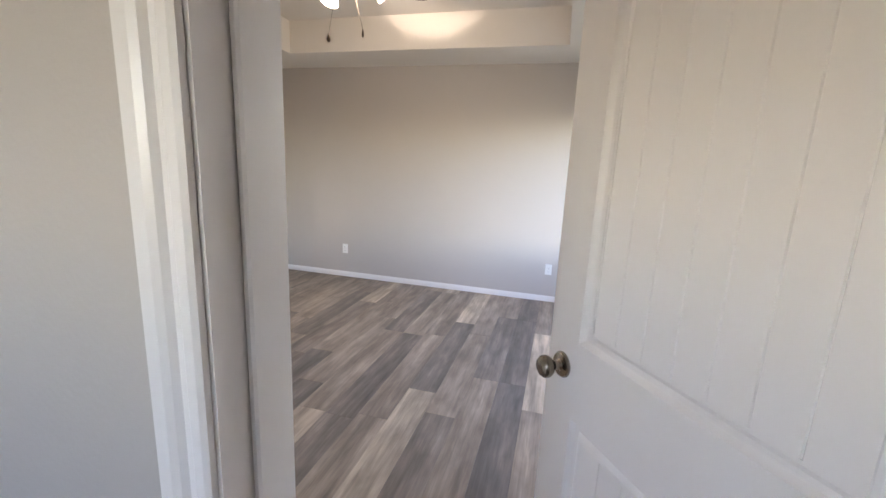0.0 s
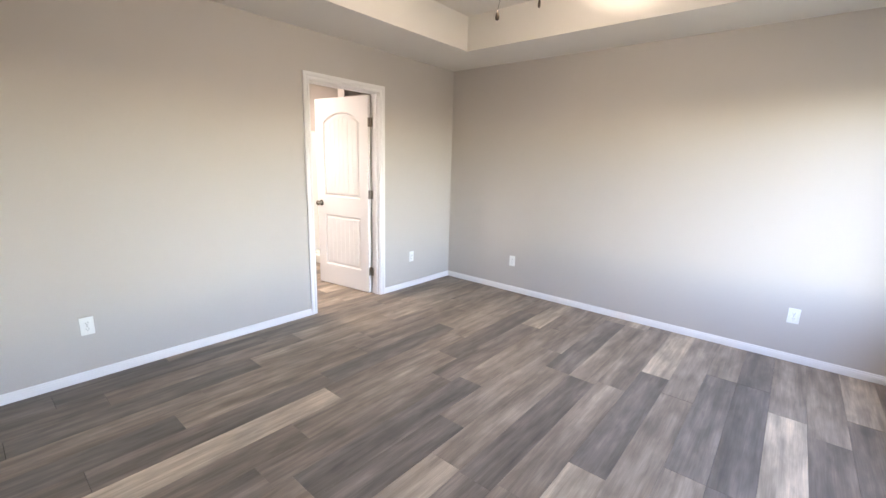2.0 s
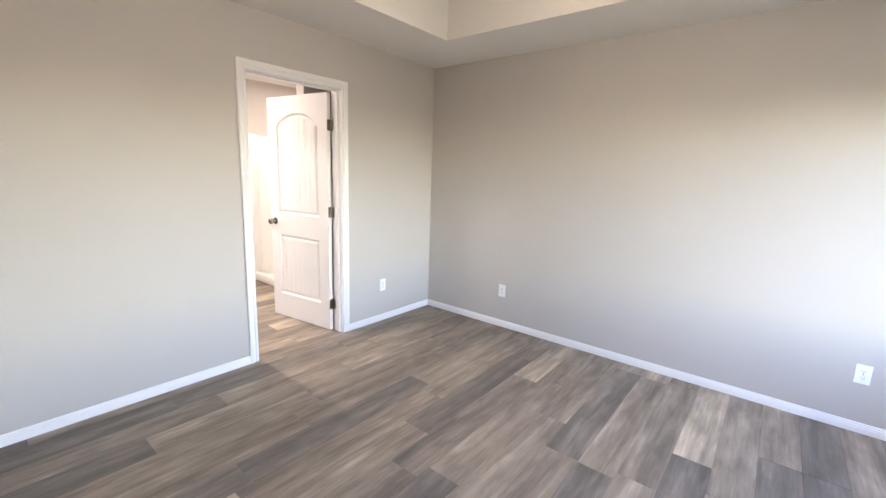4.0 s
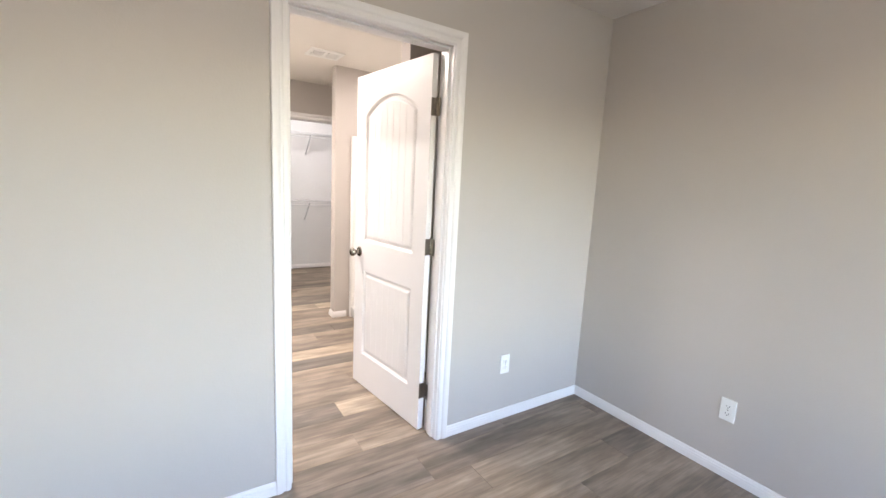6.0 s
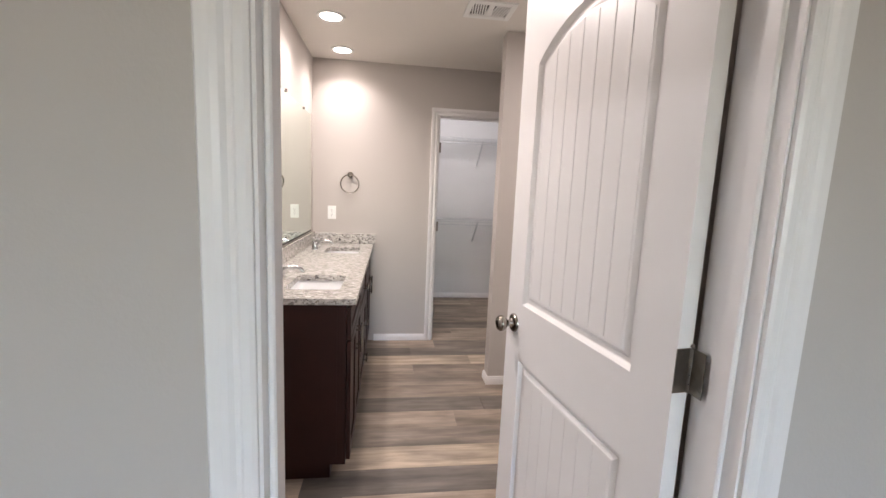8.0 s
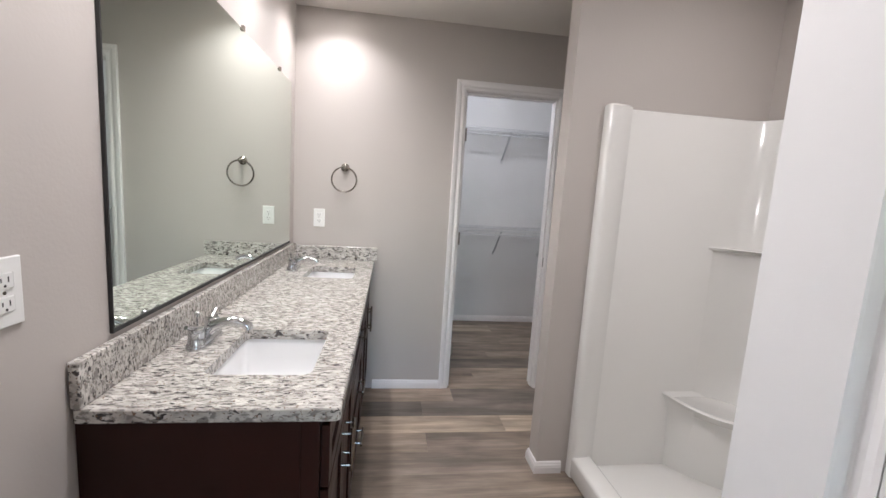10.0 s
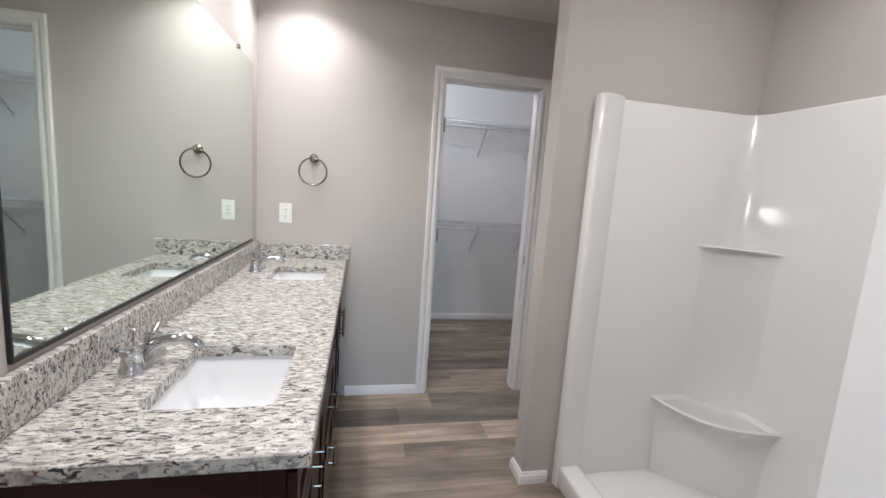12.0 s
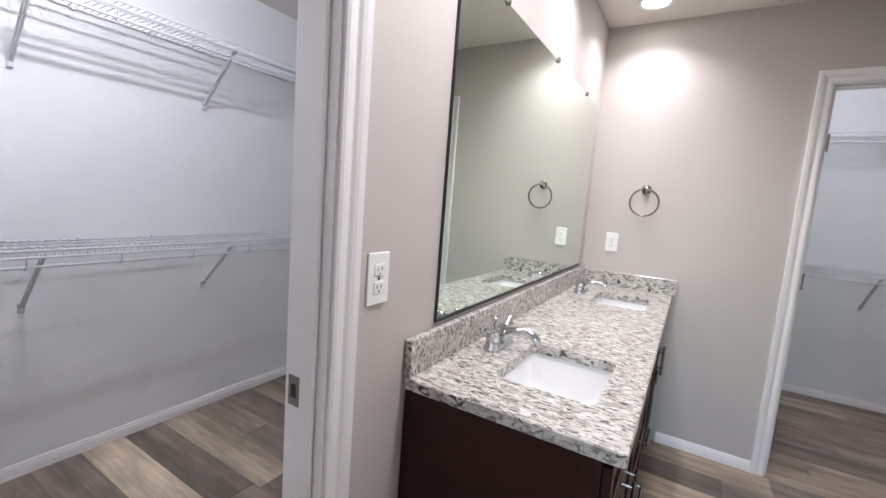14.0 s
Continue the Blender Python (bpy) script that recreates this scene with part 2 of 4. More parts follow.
GW = "greige painted drywall with fine orange-peel texture"
setting("wall_north", [(XC2 - 0.12, YN, BOT, XE + 0.13, YN + 0.12, 2.9)], M_WALL, GW, "wall")
WY0, WY1, WZ0, WZ1 = 2.30, 4.46, 0.60, 2.02
setting("wall_east", [(XE, -1.7, BOT, XE + 0.13, WY0, 2.9), (XE, WY1, BOT, XE + 0.13, YN, 2.9),
                      (XE, WY0, BOT, XE + 0.13, WY1, WZ0), (XE, WY0, WZ1, XE + 0.13, WY1, 2.9)], M_WALL, GW, "wall")
setting("wall_south", [(XW, 0.683, BOT, D0[0] - J, YS, 2.9), (D0[1] + J, 0.683, BOT, XE, YS, 2.9),
                       (D0[0] - J, 0.683, HEAD + J, D0[1] + J, YS, 2.9)], M_WALL, GW, "wall")
setting("wall_west", [(XBW, YC1, BOT, XW, D1[0] - J, 2.9), (XBW, D1[1] + J, BOT, XW, YN, 2.9),
                      (XBW, D1[0] - J, HEAD + J, XW, D1[1] + J, 2.9)], M_WALL, GW, "wall")
setting("wall_vanity", [(XB, YV - 0.115, BOT, D3[0] - J, YV, CEIL), (D3[1] + J, YV - 0.115, BOT, XBW, YV, CEIL),
                        (D3[0] - J, YV - 0.115, HEAD + J, D3[1] + J, YV, CEIL)], M_WALL, GW, "wall")
setting("wall_bath_west", [(XB - 0.115, YC1, BOT, XB, D2[0] - J, CEIL), (XB - 0.115, D2[1] + J, BOT, XB, YN, CEIL),
                           (XB - 0.115, D2[0] - J, HEAD2 + J, XB, D2[1] + J, CEIL)], M_WALL, GW, "wall")
XP0, XP1, YP = -5.880, -5.773, 3.857
setting("wall_shower_partition", [(XP0, YP, BOT, XP1, YN, CEIL)], M_WALL, "greige drywall partition beside the shower", "wall")
setting("wall_shower_end", [(-4.41, YP, BOT, -4.29, YN, CEIL)], M_WALL, "greige drywall partition closing the shower", "wall")
CW = "white painted closet drywall"
setting("wall_closet_near", [(XB - 0.115, YC1 - 0.12, BOT, XBW + 0.12, YC1, CEIL)], M_CLOSET, CW, "wall")
setting("wall_closet_near_lining", [(XB, YC1, 0, XB + 0.004, YV - 0.119, CEIL), (XBW - 0.004, YC1, 0, XBW, YV - 0.119, CEIL),
                                    (XB, YV - 0.119, 0, D3[0] - 0.08, YV - 0.115, CEIL)], M_CLOSET, CW, "wall")
setting("wall_closet_far", [(XC2 - 0.12, 2.36, BOT, XC2, YN, CEIL)], M_CLOSET, CW, "wall")
setting("wall_closet_far_side", [(XC2, 2.36, BOT, XB - 0.115, YV, CEIL), (XC2, YN - 0.004, 0, XB - 0.119, YN, CEIL),
                                 (XB - 0.119, YV, 0, XB - 0.115, D2[0] - 0.08, CEIL)], M_CLOSET, CW, "wall")
# hall behind the entry, closed round the camera but for an unseen slot added for daylight
HX0, HX1, HY0 = -2.2, XE, -1.6
setting("wall_hall", [(HX0 - 0.12, HY0, BOT, HX0, 0.683, 2.9), (HX0 - 0.12, HY0 - 0.12, BOT, -2.0, HY0, 2.9), (-0.6, HY0 - 0.12, BOT, HX1 + 0.13, HY0, 2.9),
                      (-2.0, HY0 - 0.12, BOT, -0.6, HY0, 1.36), (-2.0, HY0 - 0.12, 1.88, -0.6, HY0, 2.9)], M_WALL, GW, "wall")
setting("ceiling_hall", [(HX0, HY0, CEIL, HX1, 0.683, CEIL + 0.1)], M_CEIL, "flat painted ceiling", "ceiling")
TX0, TX1, TY0, TY1 = -2.885, -0.19, 1.43, 4.228
setting("ceiling_bedroom", [(XW, TY1, CEIL, XE, YN, TRAY), (XW, YS, CEIL, XE, TY0, TRAY), (XW, TY0, CEIL, TX0, TY1, TRAY),
                            (TX1, TY0, CEIL, XE, TY1, TRAY), (XW, YS, TRAY, XE, YN, TRAY + 0.1)], M_CEIL, "cream painted tray ceiling with a deep soffit border", "ceiling")
setting("ceiling_bath", [(XC2, 2.36, CEIL, XBW, YN, CEIL + 0.1), (XB - 0.115, YC1, CEIL, XBW, 2.36, CEIL + 0.1)], M_CEIL, "flat painted ceiling", "ceiling")
setting("ground", [(-400, -400, -0.6, 400, 400, -0.45)], M_GROUND, "dry grass yard outside the house", "ground")
FLOOR = setting("floor", [(XC2, HY0, -0.06, XE, YN, -0.006)], M_GAP, "grey-brown weathered oak vinyl plank floor", "floor")

BASE = [(0, 0), (0.013, 0), (0.013, 0.030), (0.0115, 0.034), (0.0115, 0.042), (0.008, 0.047), (0.008, 0.053), (0.004, 0.060), (0, 0.060)]
UP = (0, 0, 1)


def baseboard(path):
    bm = bmesh.new()
    sweep(bm, [(x, y, 0.0) for x, y in path], BASE, UP)
    tagged(part("baseboard", bm, M_TRIM), "white painted baseboard with a stepped top", "baseboard", kind="structure")


C = 0.062  # casing width with reveal
baseboard([(D0[0] - C, YS), (XW, YS), (XW, D1[0] - C)][::-1])
baseboard([(XW, D1[1] + C), (XW, YN), (XE, YN), (XE, YS), (D0[1] + C, YS)][::-1])
baseboard([(XB, 3.0), (XB, D2[0] - C)][::-1])
baseboard([(XB, D2[1] + C), (XB, YN), (XP0, YN), (XP0, YP), (XP1, YP), (XP1, 3.985)][::-1])
baseboard([(-4.29, YN), (XBW, YN), (XBW, D1[1] + C)][::-1])
baseboard([(XB, YV - 0.119), (XB, YC1), (XBW, YC1), (XBW, YV - 0.119)])
baseboard([(XB - 0.119, D2[0] - C), (XB - 0.119, YV), (XC2, YV), (XC2, YN), (XB - 0.119, YN), (XB - 0.119, D2[1] + C)][::-1])

# ---- doors ----
CASE = [(u * 1.09, v) for u, v in [(0.0, 0.0), (0.0, 0.008), (0.006, 0.011), (0.016, 0.011), (0.020, 0.008), (0.026, 0.008), (0.032, 0.013), (0.040, 0.016), (0.054, 0.017), (0.057, 0.014), (0.057, 0.0)]]
LEAF_T = 0.035


def panel_loop(x0, x1, z0, z1, rise, inset, count=14):
    """Outline of a door panel, drawn in by inset; its head is an arc when rise is above nought."""
    a, b, c = x0 + inset, x1 - inset, z0 + inset
    pts = [(a, c), (b, c)]
    if rise <= 0:
        return pts + [(b, z1 - inset), (a, z1 - inset)]
    half = (x1 - x0) / 2
    r = (half * half + rise * rise) / (2 * rise)
    mid, cz = (x0 + x1) / 2, z1 + rise - r
    for k in range(count + 1):
        x = b + (a - b) * k / count
        pts.append((x, cz + math.sqrt(max(0.0, (r - inset) ** 2 - (x - mid) ** 2))))
    return pts


def door_leaf(width, height=2.032):
    """Two-panel leaf with a cambered, plank-grooved upper panel; hinge edge at x = 0, thickness along +y."""
    bm = bmesh.new()
    st = 0.115
    panels = [(st, width - st, 0.235, 0.805, 0.0), (st, width - st, 1.005, 1.790, 0.095)]
    steps = [(0.0, 0.0), (0.002, 0.0035), (0.010, 0.0125), (0.013, 0.0135), (0.022, 0.0135), (0.034, 0.0055), (0.041, 0.0045)]
    outer = [(0, 0.008), (width, 0.008), (width, height), (0, height)]
    rims = []
    for side in (0, 1):
        def at(x, z, d):
            return Vector((x, d if side == 0 else LEAF_T - d, z))
        edges = []
        ov = [bm.verts.new(at(x, z, 0)) for x, z in outer]
        rims.append(ov)
        edges += [bm.edges.new((ov[k], ov[(k + 1) % 4])) for k in range(4)]
        for pn in panels:
            prev = None
            for inset, depth in steps:
                vs = [bm.verts.new(at(x, z, depth)) for x, z in panel_loop(*pn, inset)]
                n = len(vs)
                if prev is None:
                    edges += [bm.edges.new((vs[k], vs[(k + 1) % n])) for k in range(n)]
                else:
                    for k in range(n):
                        bm.faces.new((prev[k], prev[(k + 1) % n], vs[(k + 1) % n], vs[k]))
                prev = vs
            back = [bm.verts.new(at(x, z, 0.0075 if pn[4] > 0 else 0.0061)) for x, z in panel_loop(*pn, 0.041)]
            for k in range(n):
                bm.faces.new((prev[k], prev[(k + 1) % n], back[(k + 1) % n], back[k]))
            bm.faces.new(back)
            # grooved field
            x0, x1, z0, z1, rise = pn
            a, b = x0 + 0.041, x1 - 0.041
            count = 7
            half = (x1 - x0) / 2
            for k in range(count):
                xa, xb = a + (b - a) * k / count, a + (b - a) * (k + 1) / count

                def top(x):
                    if rise <= 0:
                        return z1 - 0.041
                    r = (half * half + rise * rise) / (2 * rise)
                    return z1 + rise - r + math.sqrt((r - 0.041) ** 2 - (x - (x0 + x1) / 2) ** 2)
                g = 0.0022 if rise > 0 else 0.0014
                rings = []
                for e, d in ((0.0002, 0.0074 if rise > 0 else 0.0060), (g, 0.0045)):
                    xs = (xa + e, (xa + xb) / 2, xb - e)
                    ring = [(xa + e, z0 + 0.041), (xb - e, z0 + 0.041)] + [(x, top(x)) for x in reversed(xs)]
                    rings.append([bm.verts.new(at(x, z, d)) for x, z in ring])
                m = len(rings[0])
                for q in range(m):
                    bm.faces.new((rings[0][q], rings[0][(q + 1) % m], rings[1][(q + 1) % m], rings[1][q]))
                bm.faces.new(rings[1])
        bmesh.ops.triangle_fill(bm, edges=edges, use_beauty=True)
    for k in range(4):
        bm.faces.new((rims[0][k], rims[0][(k + 1) % 4], rims[1][(k + 1) % 4], rims[1][k]))
    return bm


def knob(parent, width):
    for side, y in ((-1, 0.0), (1, LEAF_T)):
        m = Matrix.Translation((width - 0.062, y, 0.926)) @ Matrix.Rotation(radians(-90 * side), 4, "X")
        bm = bmesh.new()
        lathe(bm, [(0.0335, 0), (0.0335, 0.003), (0.030, 0.008), (0.016, 0.011), (0.012, 0.016), (0.0115, 0.026), (0.016, 0.032),
                   (0.0245, 0.039), (0.0285, 0.047), (0.028, 0.056), (0.022, 0.064), (0.011, 0.068), (0.003, 0.069)], m)
        part("door_knob", bm, M_NICKEL, parent, "satin nickel egg-shaped knob on a round rose", smooth=True)
    bm = bmesh.new()
    box(bm, width - 0.001, 0.006, 0.898, width + 0.0015, LEAF_T - 0.006, 0.955, bevel=0.0006)
    part("latch_plate", bm, M_NICKEL, parent, "satin nickel latch plate")


def doorway(name, m, width, depth, leaf=None, hinge_side=1, stop=(0.03, 0.065), label="", plate=False, head=HEAD):
    """Frame in a wall: local x across the opening, y through the wall from one face to the other, z up."""
    root = empty(name, m, label=label, category="door", kind="structure")
    boxes("jamb", [(-J, 0.001, 0, 0, depth - 0.001, head + J)], M_TRIM, root)
    boxes("jamb", [(width, 0.001, 0, width + J, depth - 0.001, head + J)], M_TRIM, root)
    boxes("head_jamb", [(0, 0.001, head, width, depth - 0.001, head + J)], M_TRIM, root)
    s0, s1 = stop
    boxes("door_stop", [(0, s0, 0, 0.011, s1, head)], M_TRIM, root, bevel=0.003)
    boxes("door_stop", [(width - 0.011, s0, 0, width, s1, head)], M_TRIM, root, bevel=0.003)
    boxes("door_stop", [(0.011, s0, head - 0.011, width - 0.011, s1, head)], M_TRIM, root, bevel=0.003)
    r = 0.005
    for face, ny in ((0.0, -1), (depth, 1)):
        bm = bmesh.new()
        pts = [(-r, face, 0), (-r, face, head + r), (width + r, face, head + r), (width + r, face, 0)]
        if ny > 0:
            pts = pts[::-1]
        sweep(bm, pts, CASE, (0, ny, 0))
        part("casing", bm, M_TRIM, root, smooth=False)
    if plate:
        bm = bmesh.new()
        box(bm, -0.0005, depth - 0.045, 0.895, 0.0015, depth - 0.012, 0.96, bevel=0.0005) if plate > 0 else box(bm, width - 0.0015, 0.012, 0.895, width + 0.0005, 0.045, 0.96, bevel=0.0005)
        strike = part("strike_plate", bm, M_HINGE, root, "nickel strike plate let into the jamb")
        bm = bmesh.new()
        box(bm, 0.0012, depth - 0.036, 0.913, 0.0019, depth - 0.021, 0.942) if plate > 0 else box(bm, width - 0.0019, 0.021, 0.913, width - 0.0012, 0.036, 0.942)
        # dark patch on the plate, painting the shade of the latch hole
        part("latch_hole_shade", bm, M_DARK, strike)
    return root


def hinges(root, pin, jamb_dir, leaf_dir):
    """Three butt hinges at a pin: one plate let into the jamb, one on the edge of the leaf."""
    for z in (0.24, 1.058, 1.777):
        bm = bmesh.new()
        for k in range(5):
            tube(bm, (pin[0], pin[1], z - 0.044 + k * 0.0178), (pin[0], pin[1], z - 0.0275 + k * 0.0178), 0.0062, 12)
        lathe(bm, [(0.003, 0), (0.006, 0.002), (0.004, 0.006), (0.001, 0.007)], Matrix.Translation((pin[0], pin[1], z + 0.0445)), 10)
        h = part("hinge", bm, M_HINGE, root, "tarnished nickel butt hinge", smooth=True)
        for d in (jamb_dir, leaf_dir):
            dv = Vector((d[0], d[1], 0)).normalized()
            bm = bmesh.new()
            box(bm, 0.004, -0.0012, -0.0445, 0.036, 0.0012, 0.0445, bevel=0.001)
            for sx, sz in ((0.014, 0.03), (0.026, 0.012), (0.014, -0.012), (0.026, -0.03)):
                for s in (-1, 1):
                    tube(bm, (sx, s * 0.001, sz), (sx, s * 0.0018, sz), 0.004, 8)
            rot = Matrix.Rotation(math.atan2(dv.y, dv.x), 4, "Z")
            bm.transform(Matrix.Translation((pin[0], pin[1], z)) @ rot)
            part("hinge_plate", bm, M_HINGE, h)


def leaf_on(root, width, pin, angle, offset=0.0, handle=True, height=2.032):
    """Hang a leaf in the world pose given; angle is the way it points from its pin."""
    world_m = pose(pin[0], pin[1], 0, 0, 0, angle) @ Matrix.Translation((0.0005, offset, 0))
    ob = part("door_leaf", door_leaf(width, height), M_DOOR, root, "white two-panel door leaf with arched grooved upper panel")
    ob.matrix_basis = root.matrix_world.inverted() @ world_m
    if handle:
        knob(ob, width)
    return ob


# bedroom entry: local y runs from the hall face to the bedroom face
e = doorway("door_1", pose(D0[0], 0.683, 0), D0[1] - D0[0], YS - 0.683, stop=(0.044, 0.090),
            label="white panelled bedroom door standing half open")
leaf_on(e, 0.808, (D0[1] - 0.002, YS + 0.004), 124.3)
hinges(e, (D0[1] - 0.002 - D0[0], YS + 0.004 - 0.683), (0, -1), (math.cos(radians(124.3 + 90)), math.sin(radians(124.3 + 90))))
# bathroom: local x runs along world y, local y from the bedroom face to the bathroom face
b = doorway("door_2", pose(XW, D1[0], 0, 0, 0, 90), D1[1] - D1[0], XW - XBW, stop=(0.028, 0.075),
            label="white two-panel bathroom door standing wide open", plate=1)
A1 = 187.5
pin1 = (XBW - 0.001, D1[1] - 0.011)
leaf_on(b, 0.766, pin1, A1)
hinges(b, (pin1[1] - D1[0], XW - pin1[0]), (0, -1), (-0.992, -0.129))
# far closet
c = doorway("door_3", pose(XB, D2[0], 0, 0, 0, 90), D2[1] - D2[0], 0.115, stop=(0.02, 0.065), label="white cased closet doorway with its door folded back inside", plate=-1, head=HEAD2)
leaf_on(c, 0.61, (XB - 0.119, D2[0] + 0.003), 180.0, handle=True, height=2.02)
hinges(c, (0.003, 0.119), (0, -1), (1, 0.05))
# near closet
doorway("door_4", pose(D3[0], YV - 0.115, 0), D3[1] - D3[0], 0.115, stop=(0.05, 0.09), label="white cased closet doorway, open")
root4 = bpy.data.objects["door_4"]
bm = bmesh.new()
box(bm, -0.0005, 0.008, 0.895, 0.0015, 0.042, 0.96, bevel=0.0005)
strike = part("strike_plate", bm, M_HINGE, root4, "nickel strike plate let into the jamb")
bm = bmesh.new()
box(bm, 0.0012, 0.016, 0.913, 0.0019, 0.032, 0.942)
# shade of the latch hole as a dark patch, no real recess
part("latch_hole_shade", bm, M_DARK, strike)

# window that lights the bedroom
w = empty("window_1", pose(XE, WY0, WZ0), label="white vinyl window letting daylight into the bedroom", category="window", kind="structure")
WW, WH = WY1 - WY0, WZ1 - WZ0
for s in [(0.05, 0, 0, 0.11, 0.04, WH), (0.05, WW - 0.04, 0, 0.11, WW, WH), (0.05, 0.04, 0, 0.11, WW - 0.04, 0.04), (0.05, 0.04, WH - 0.04, 0.11, WW - 0.04, WH), (0.06, WW / 2 - 0.025, 0.04, 0.10, WW / 2 + 0.025, WH - 0.04)]:
    boxes("window_frame", [s], M_TRIM, w, bevel=0.004)
boxes("window_sill", [(-0.02, -0.03, -0.022, 0.05, WW + 0.03, 0.0)], M_TRIM, w, bevel=0.004)

# ---- outlets ----


def outlet(m, label):
    root = empty("wall_outlet", m, label=label, category="outlet", group="wall outlets")
    bm = bmesh.new()
    box(bm, -0.035, 0, -0.0575, 0.035, 0.0055, 0.0575, bevel=0.0025, segments=2)
    part("cover_plate", bm, M_PLASTIC, root)
    for z in (-0.0195, 0.0195):
        bm = bmesh.new()
        box(bm, -0.0165, 0.005, z - 0.0135, 0.0165, 0.0078, z + 0.0135, bevel=0.002, segments=2)
        rec = part("receptacle", bm, M_PLASTIC, root)
        # openings are dark pieces on the face, their inner shade given by colour
        for x, h in ((-0.0065, 0.0045), (0.0065, 0.0035)):
            boxes("slot_shade", [(x - 0.0011, 0.0078, z - h + 0.002, x + 0.0011, 0.0081, z + h + 0.002)], M_DARK, rec)
        bm = bmesh.new()
        tube(bm, (0, 0.0076, z - 0.008), (0, 0.0081, z - 0.008), 0.0024, 8)
        part("ground_hole_shade", bm, M_DARK, rec)
    bm = bmesh.new()
    tube(bm, (0, 0.005, 0), (0, 0.0066, 0), 0.003, 10)
    part("screw", bm, M_NICKEL, root)


OL = "white duplex outlet with a plain cover on the greige bedroom wall"
outlet(pose(XW, 1.325, 0.352, 0, 0, -90), OL)
outlet(pose(XW, 4.18, 0.348, 0, 0, -90), OL)
outlet(pose(-2.62, YN, 0.348, 0, 0, 180), OL)
outlet(pose(-0.19, YN, 0.354, 0, 0, 180), OL)
outlet(pose(XB, 2.621, 1.163, 0, 0, -90), "white duplex outlet above the granite backsplash")
outlet(pose(-4.660, YV, 1.163), "white duplex outlet beside the vanity mirror")

# ---- vents ----
v = empty("floor_register", pose(0.275, 3.77, 0), label="brown steel floor register set in the plank floor", category="floor vent")
boxes("frame", [(0, 0, 0, 0.14, 0.018, 0.004), (0, 0.282, 0, 0.14, 0.30, 0.004), (0, 0.018, 0, 0.018, 0.282, 0.004), (0.122, 0.018, 0, 0.14, 0.282, 0.004)], M_VENT, v)
# flat dark sheet painting the shade of the duct below the slats
boxes("well_shade", [(0.018, 0.018, 0.0005, 0.122, 0.282, 0.001)], M_DARK, v)
for k in range(16):
    boxes("slat", [(0.018, 0.024 + k * 0.0162, 0.001, 0.122, 0.031 + k * 0.0162, 0.0035)], M_VENT, v)
v = empty("ceiling_vent", pose(-5.49, 3.668, CEIL), label="white louvred ceiling vent", category="vent")
boxes("frame", [(-0.115, -0.14, -0.010, 0.115, -0.108, 0), (-0.115, 0.108, -0.010, 0.115, 0.14, 0), (-0.115, -0.108, -0.010, -0.072, 0.108, 0), (0.072, -0.108, -0.010, 0.115, 0.108, 0)], M_PLASTIC, v, bevel=0.002)
boxes("centre_plate", [(-0.072, -0.016, -0.0095, 0.072, 0.016, -0.001)], M_PLASTIC, v, bevel=0.002)
# dark sheet in place of the opening, its shade put into the colour
boxes("backing", [(-0.072, -0.108, -0.0015, 0.072, 0.108, -0.001)], M_DARK, v)
for side in (-1, 1):
    for k in range(6):
        bm = bmesh.new()
        box(bm, -0.071, -0.0042, -0.009, 0.071, 0.0042, -0.002, bevel=0.0008)
        bm.transform(Matrix.Translation((0, side * (0.0255 + k * 0.0148), 0)) @ Matrix.Rotation(radians(side * 7.0), 4, "Z"))
        part("slat", bm, M_PLASTIC, v)

# ---- ceiling fan ----
FX, FY = -1.50, 2.83
f = empty("ceiling_fan", pose(FX, FY, 0), label="dark bronze ceiling fan with walnut blades and lit glass shades", category="ceiling fan")
M_BRONZE = mat("oil_rubbed_bronze", (0.06, 0.045, 0.035), 0.4, 0.9, vary=0.2, scale=20)
bm = bmesh.new()
lathe(bm, [(0.02, 2.425), (0.05, 2.435), (0.055, 2.465), (0.085, 2.475), (0.11, 2.50), (0.125, 2.54), (0.12, 2.60), (0.07, 2.64), (0.03, 2.66), (0.03, 2.69), (0.07, 2.70), (0.075, 2.735)])
part("motor_housing", bm, M_BRONZE, f, smooth=True)
for k in range(5):
    rot = Matrix.Rotation(radians(64 + 72 * k), 4, "Z") @ Matrix.Rotation(radians(9), 4, "X")
    bm = bmesh.new()
    ring = [(0.20, -0.05), (0.20, 0.05), (0.50, 0.066), (0.62, 0.066), (0.655, 0.045), (0.665, 0.0), (0.655, -0.045), (0.62, -0.066), (0.50, -0.066)]
    lo = [bm.verts.new((x, y, -0.004)) for x, y in ring]
    hi = [bm.verts.new((x, y, 0.004)) for x, y in ring]
    bm.faces.new(lo[::-1]), bm.faces.new(hi)
    for q in range(len(ring)):
        bm.faces.new((lo[q], lo[(q + 1) % len(ring)], hi[(q + 1) % len(ring)], hi[q]))
    bm.transform(Matrix.Translation((0, 0, 2.545)) @ rot)
    bl = part("blade", bm, M_BLADE, f)
    bm = bmesh.new()
    box(bm, 0.10, -0.018, -0.010, 0.26, 0.018, -0.004, bevel=0.002)
    bm.transform(Matrix.Translation((0, 0, 2.545)) @ rot)
    part("blade_bracket", bm, M_BRONZE, bl)
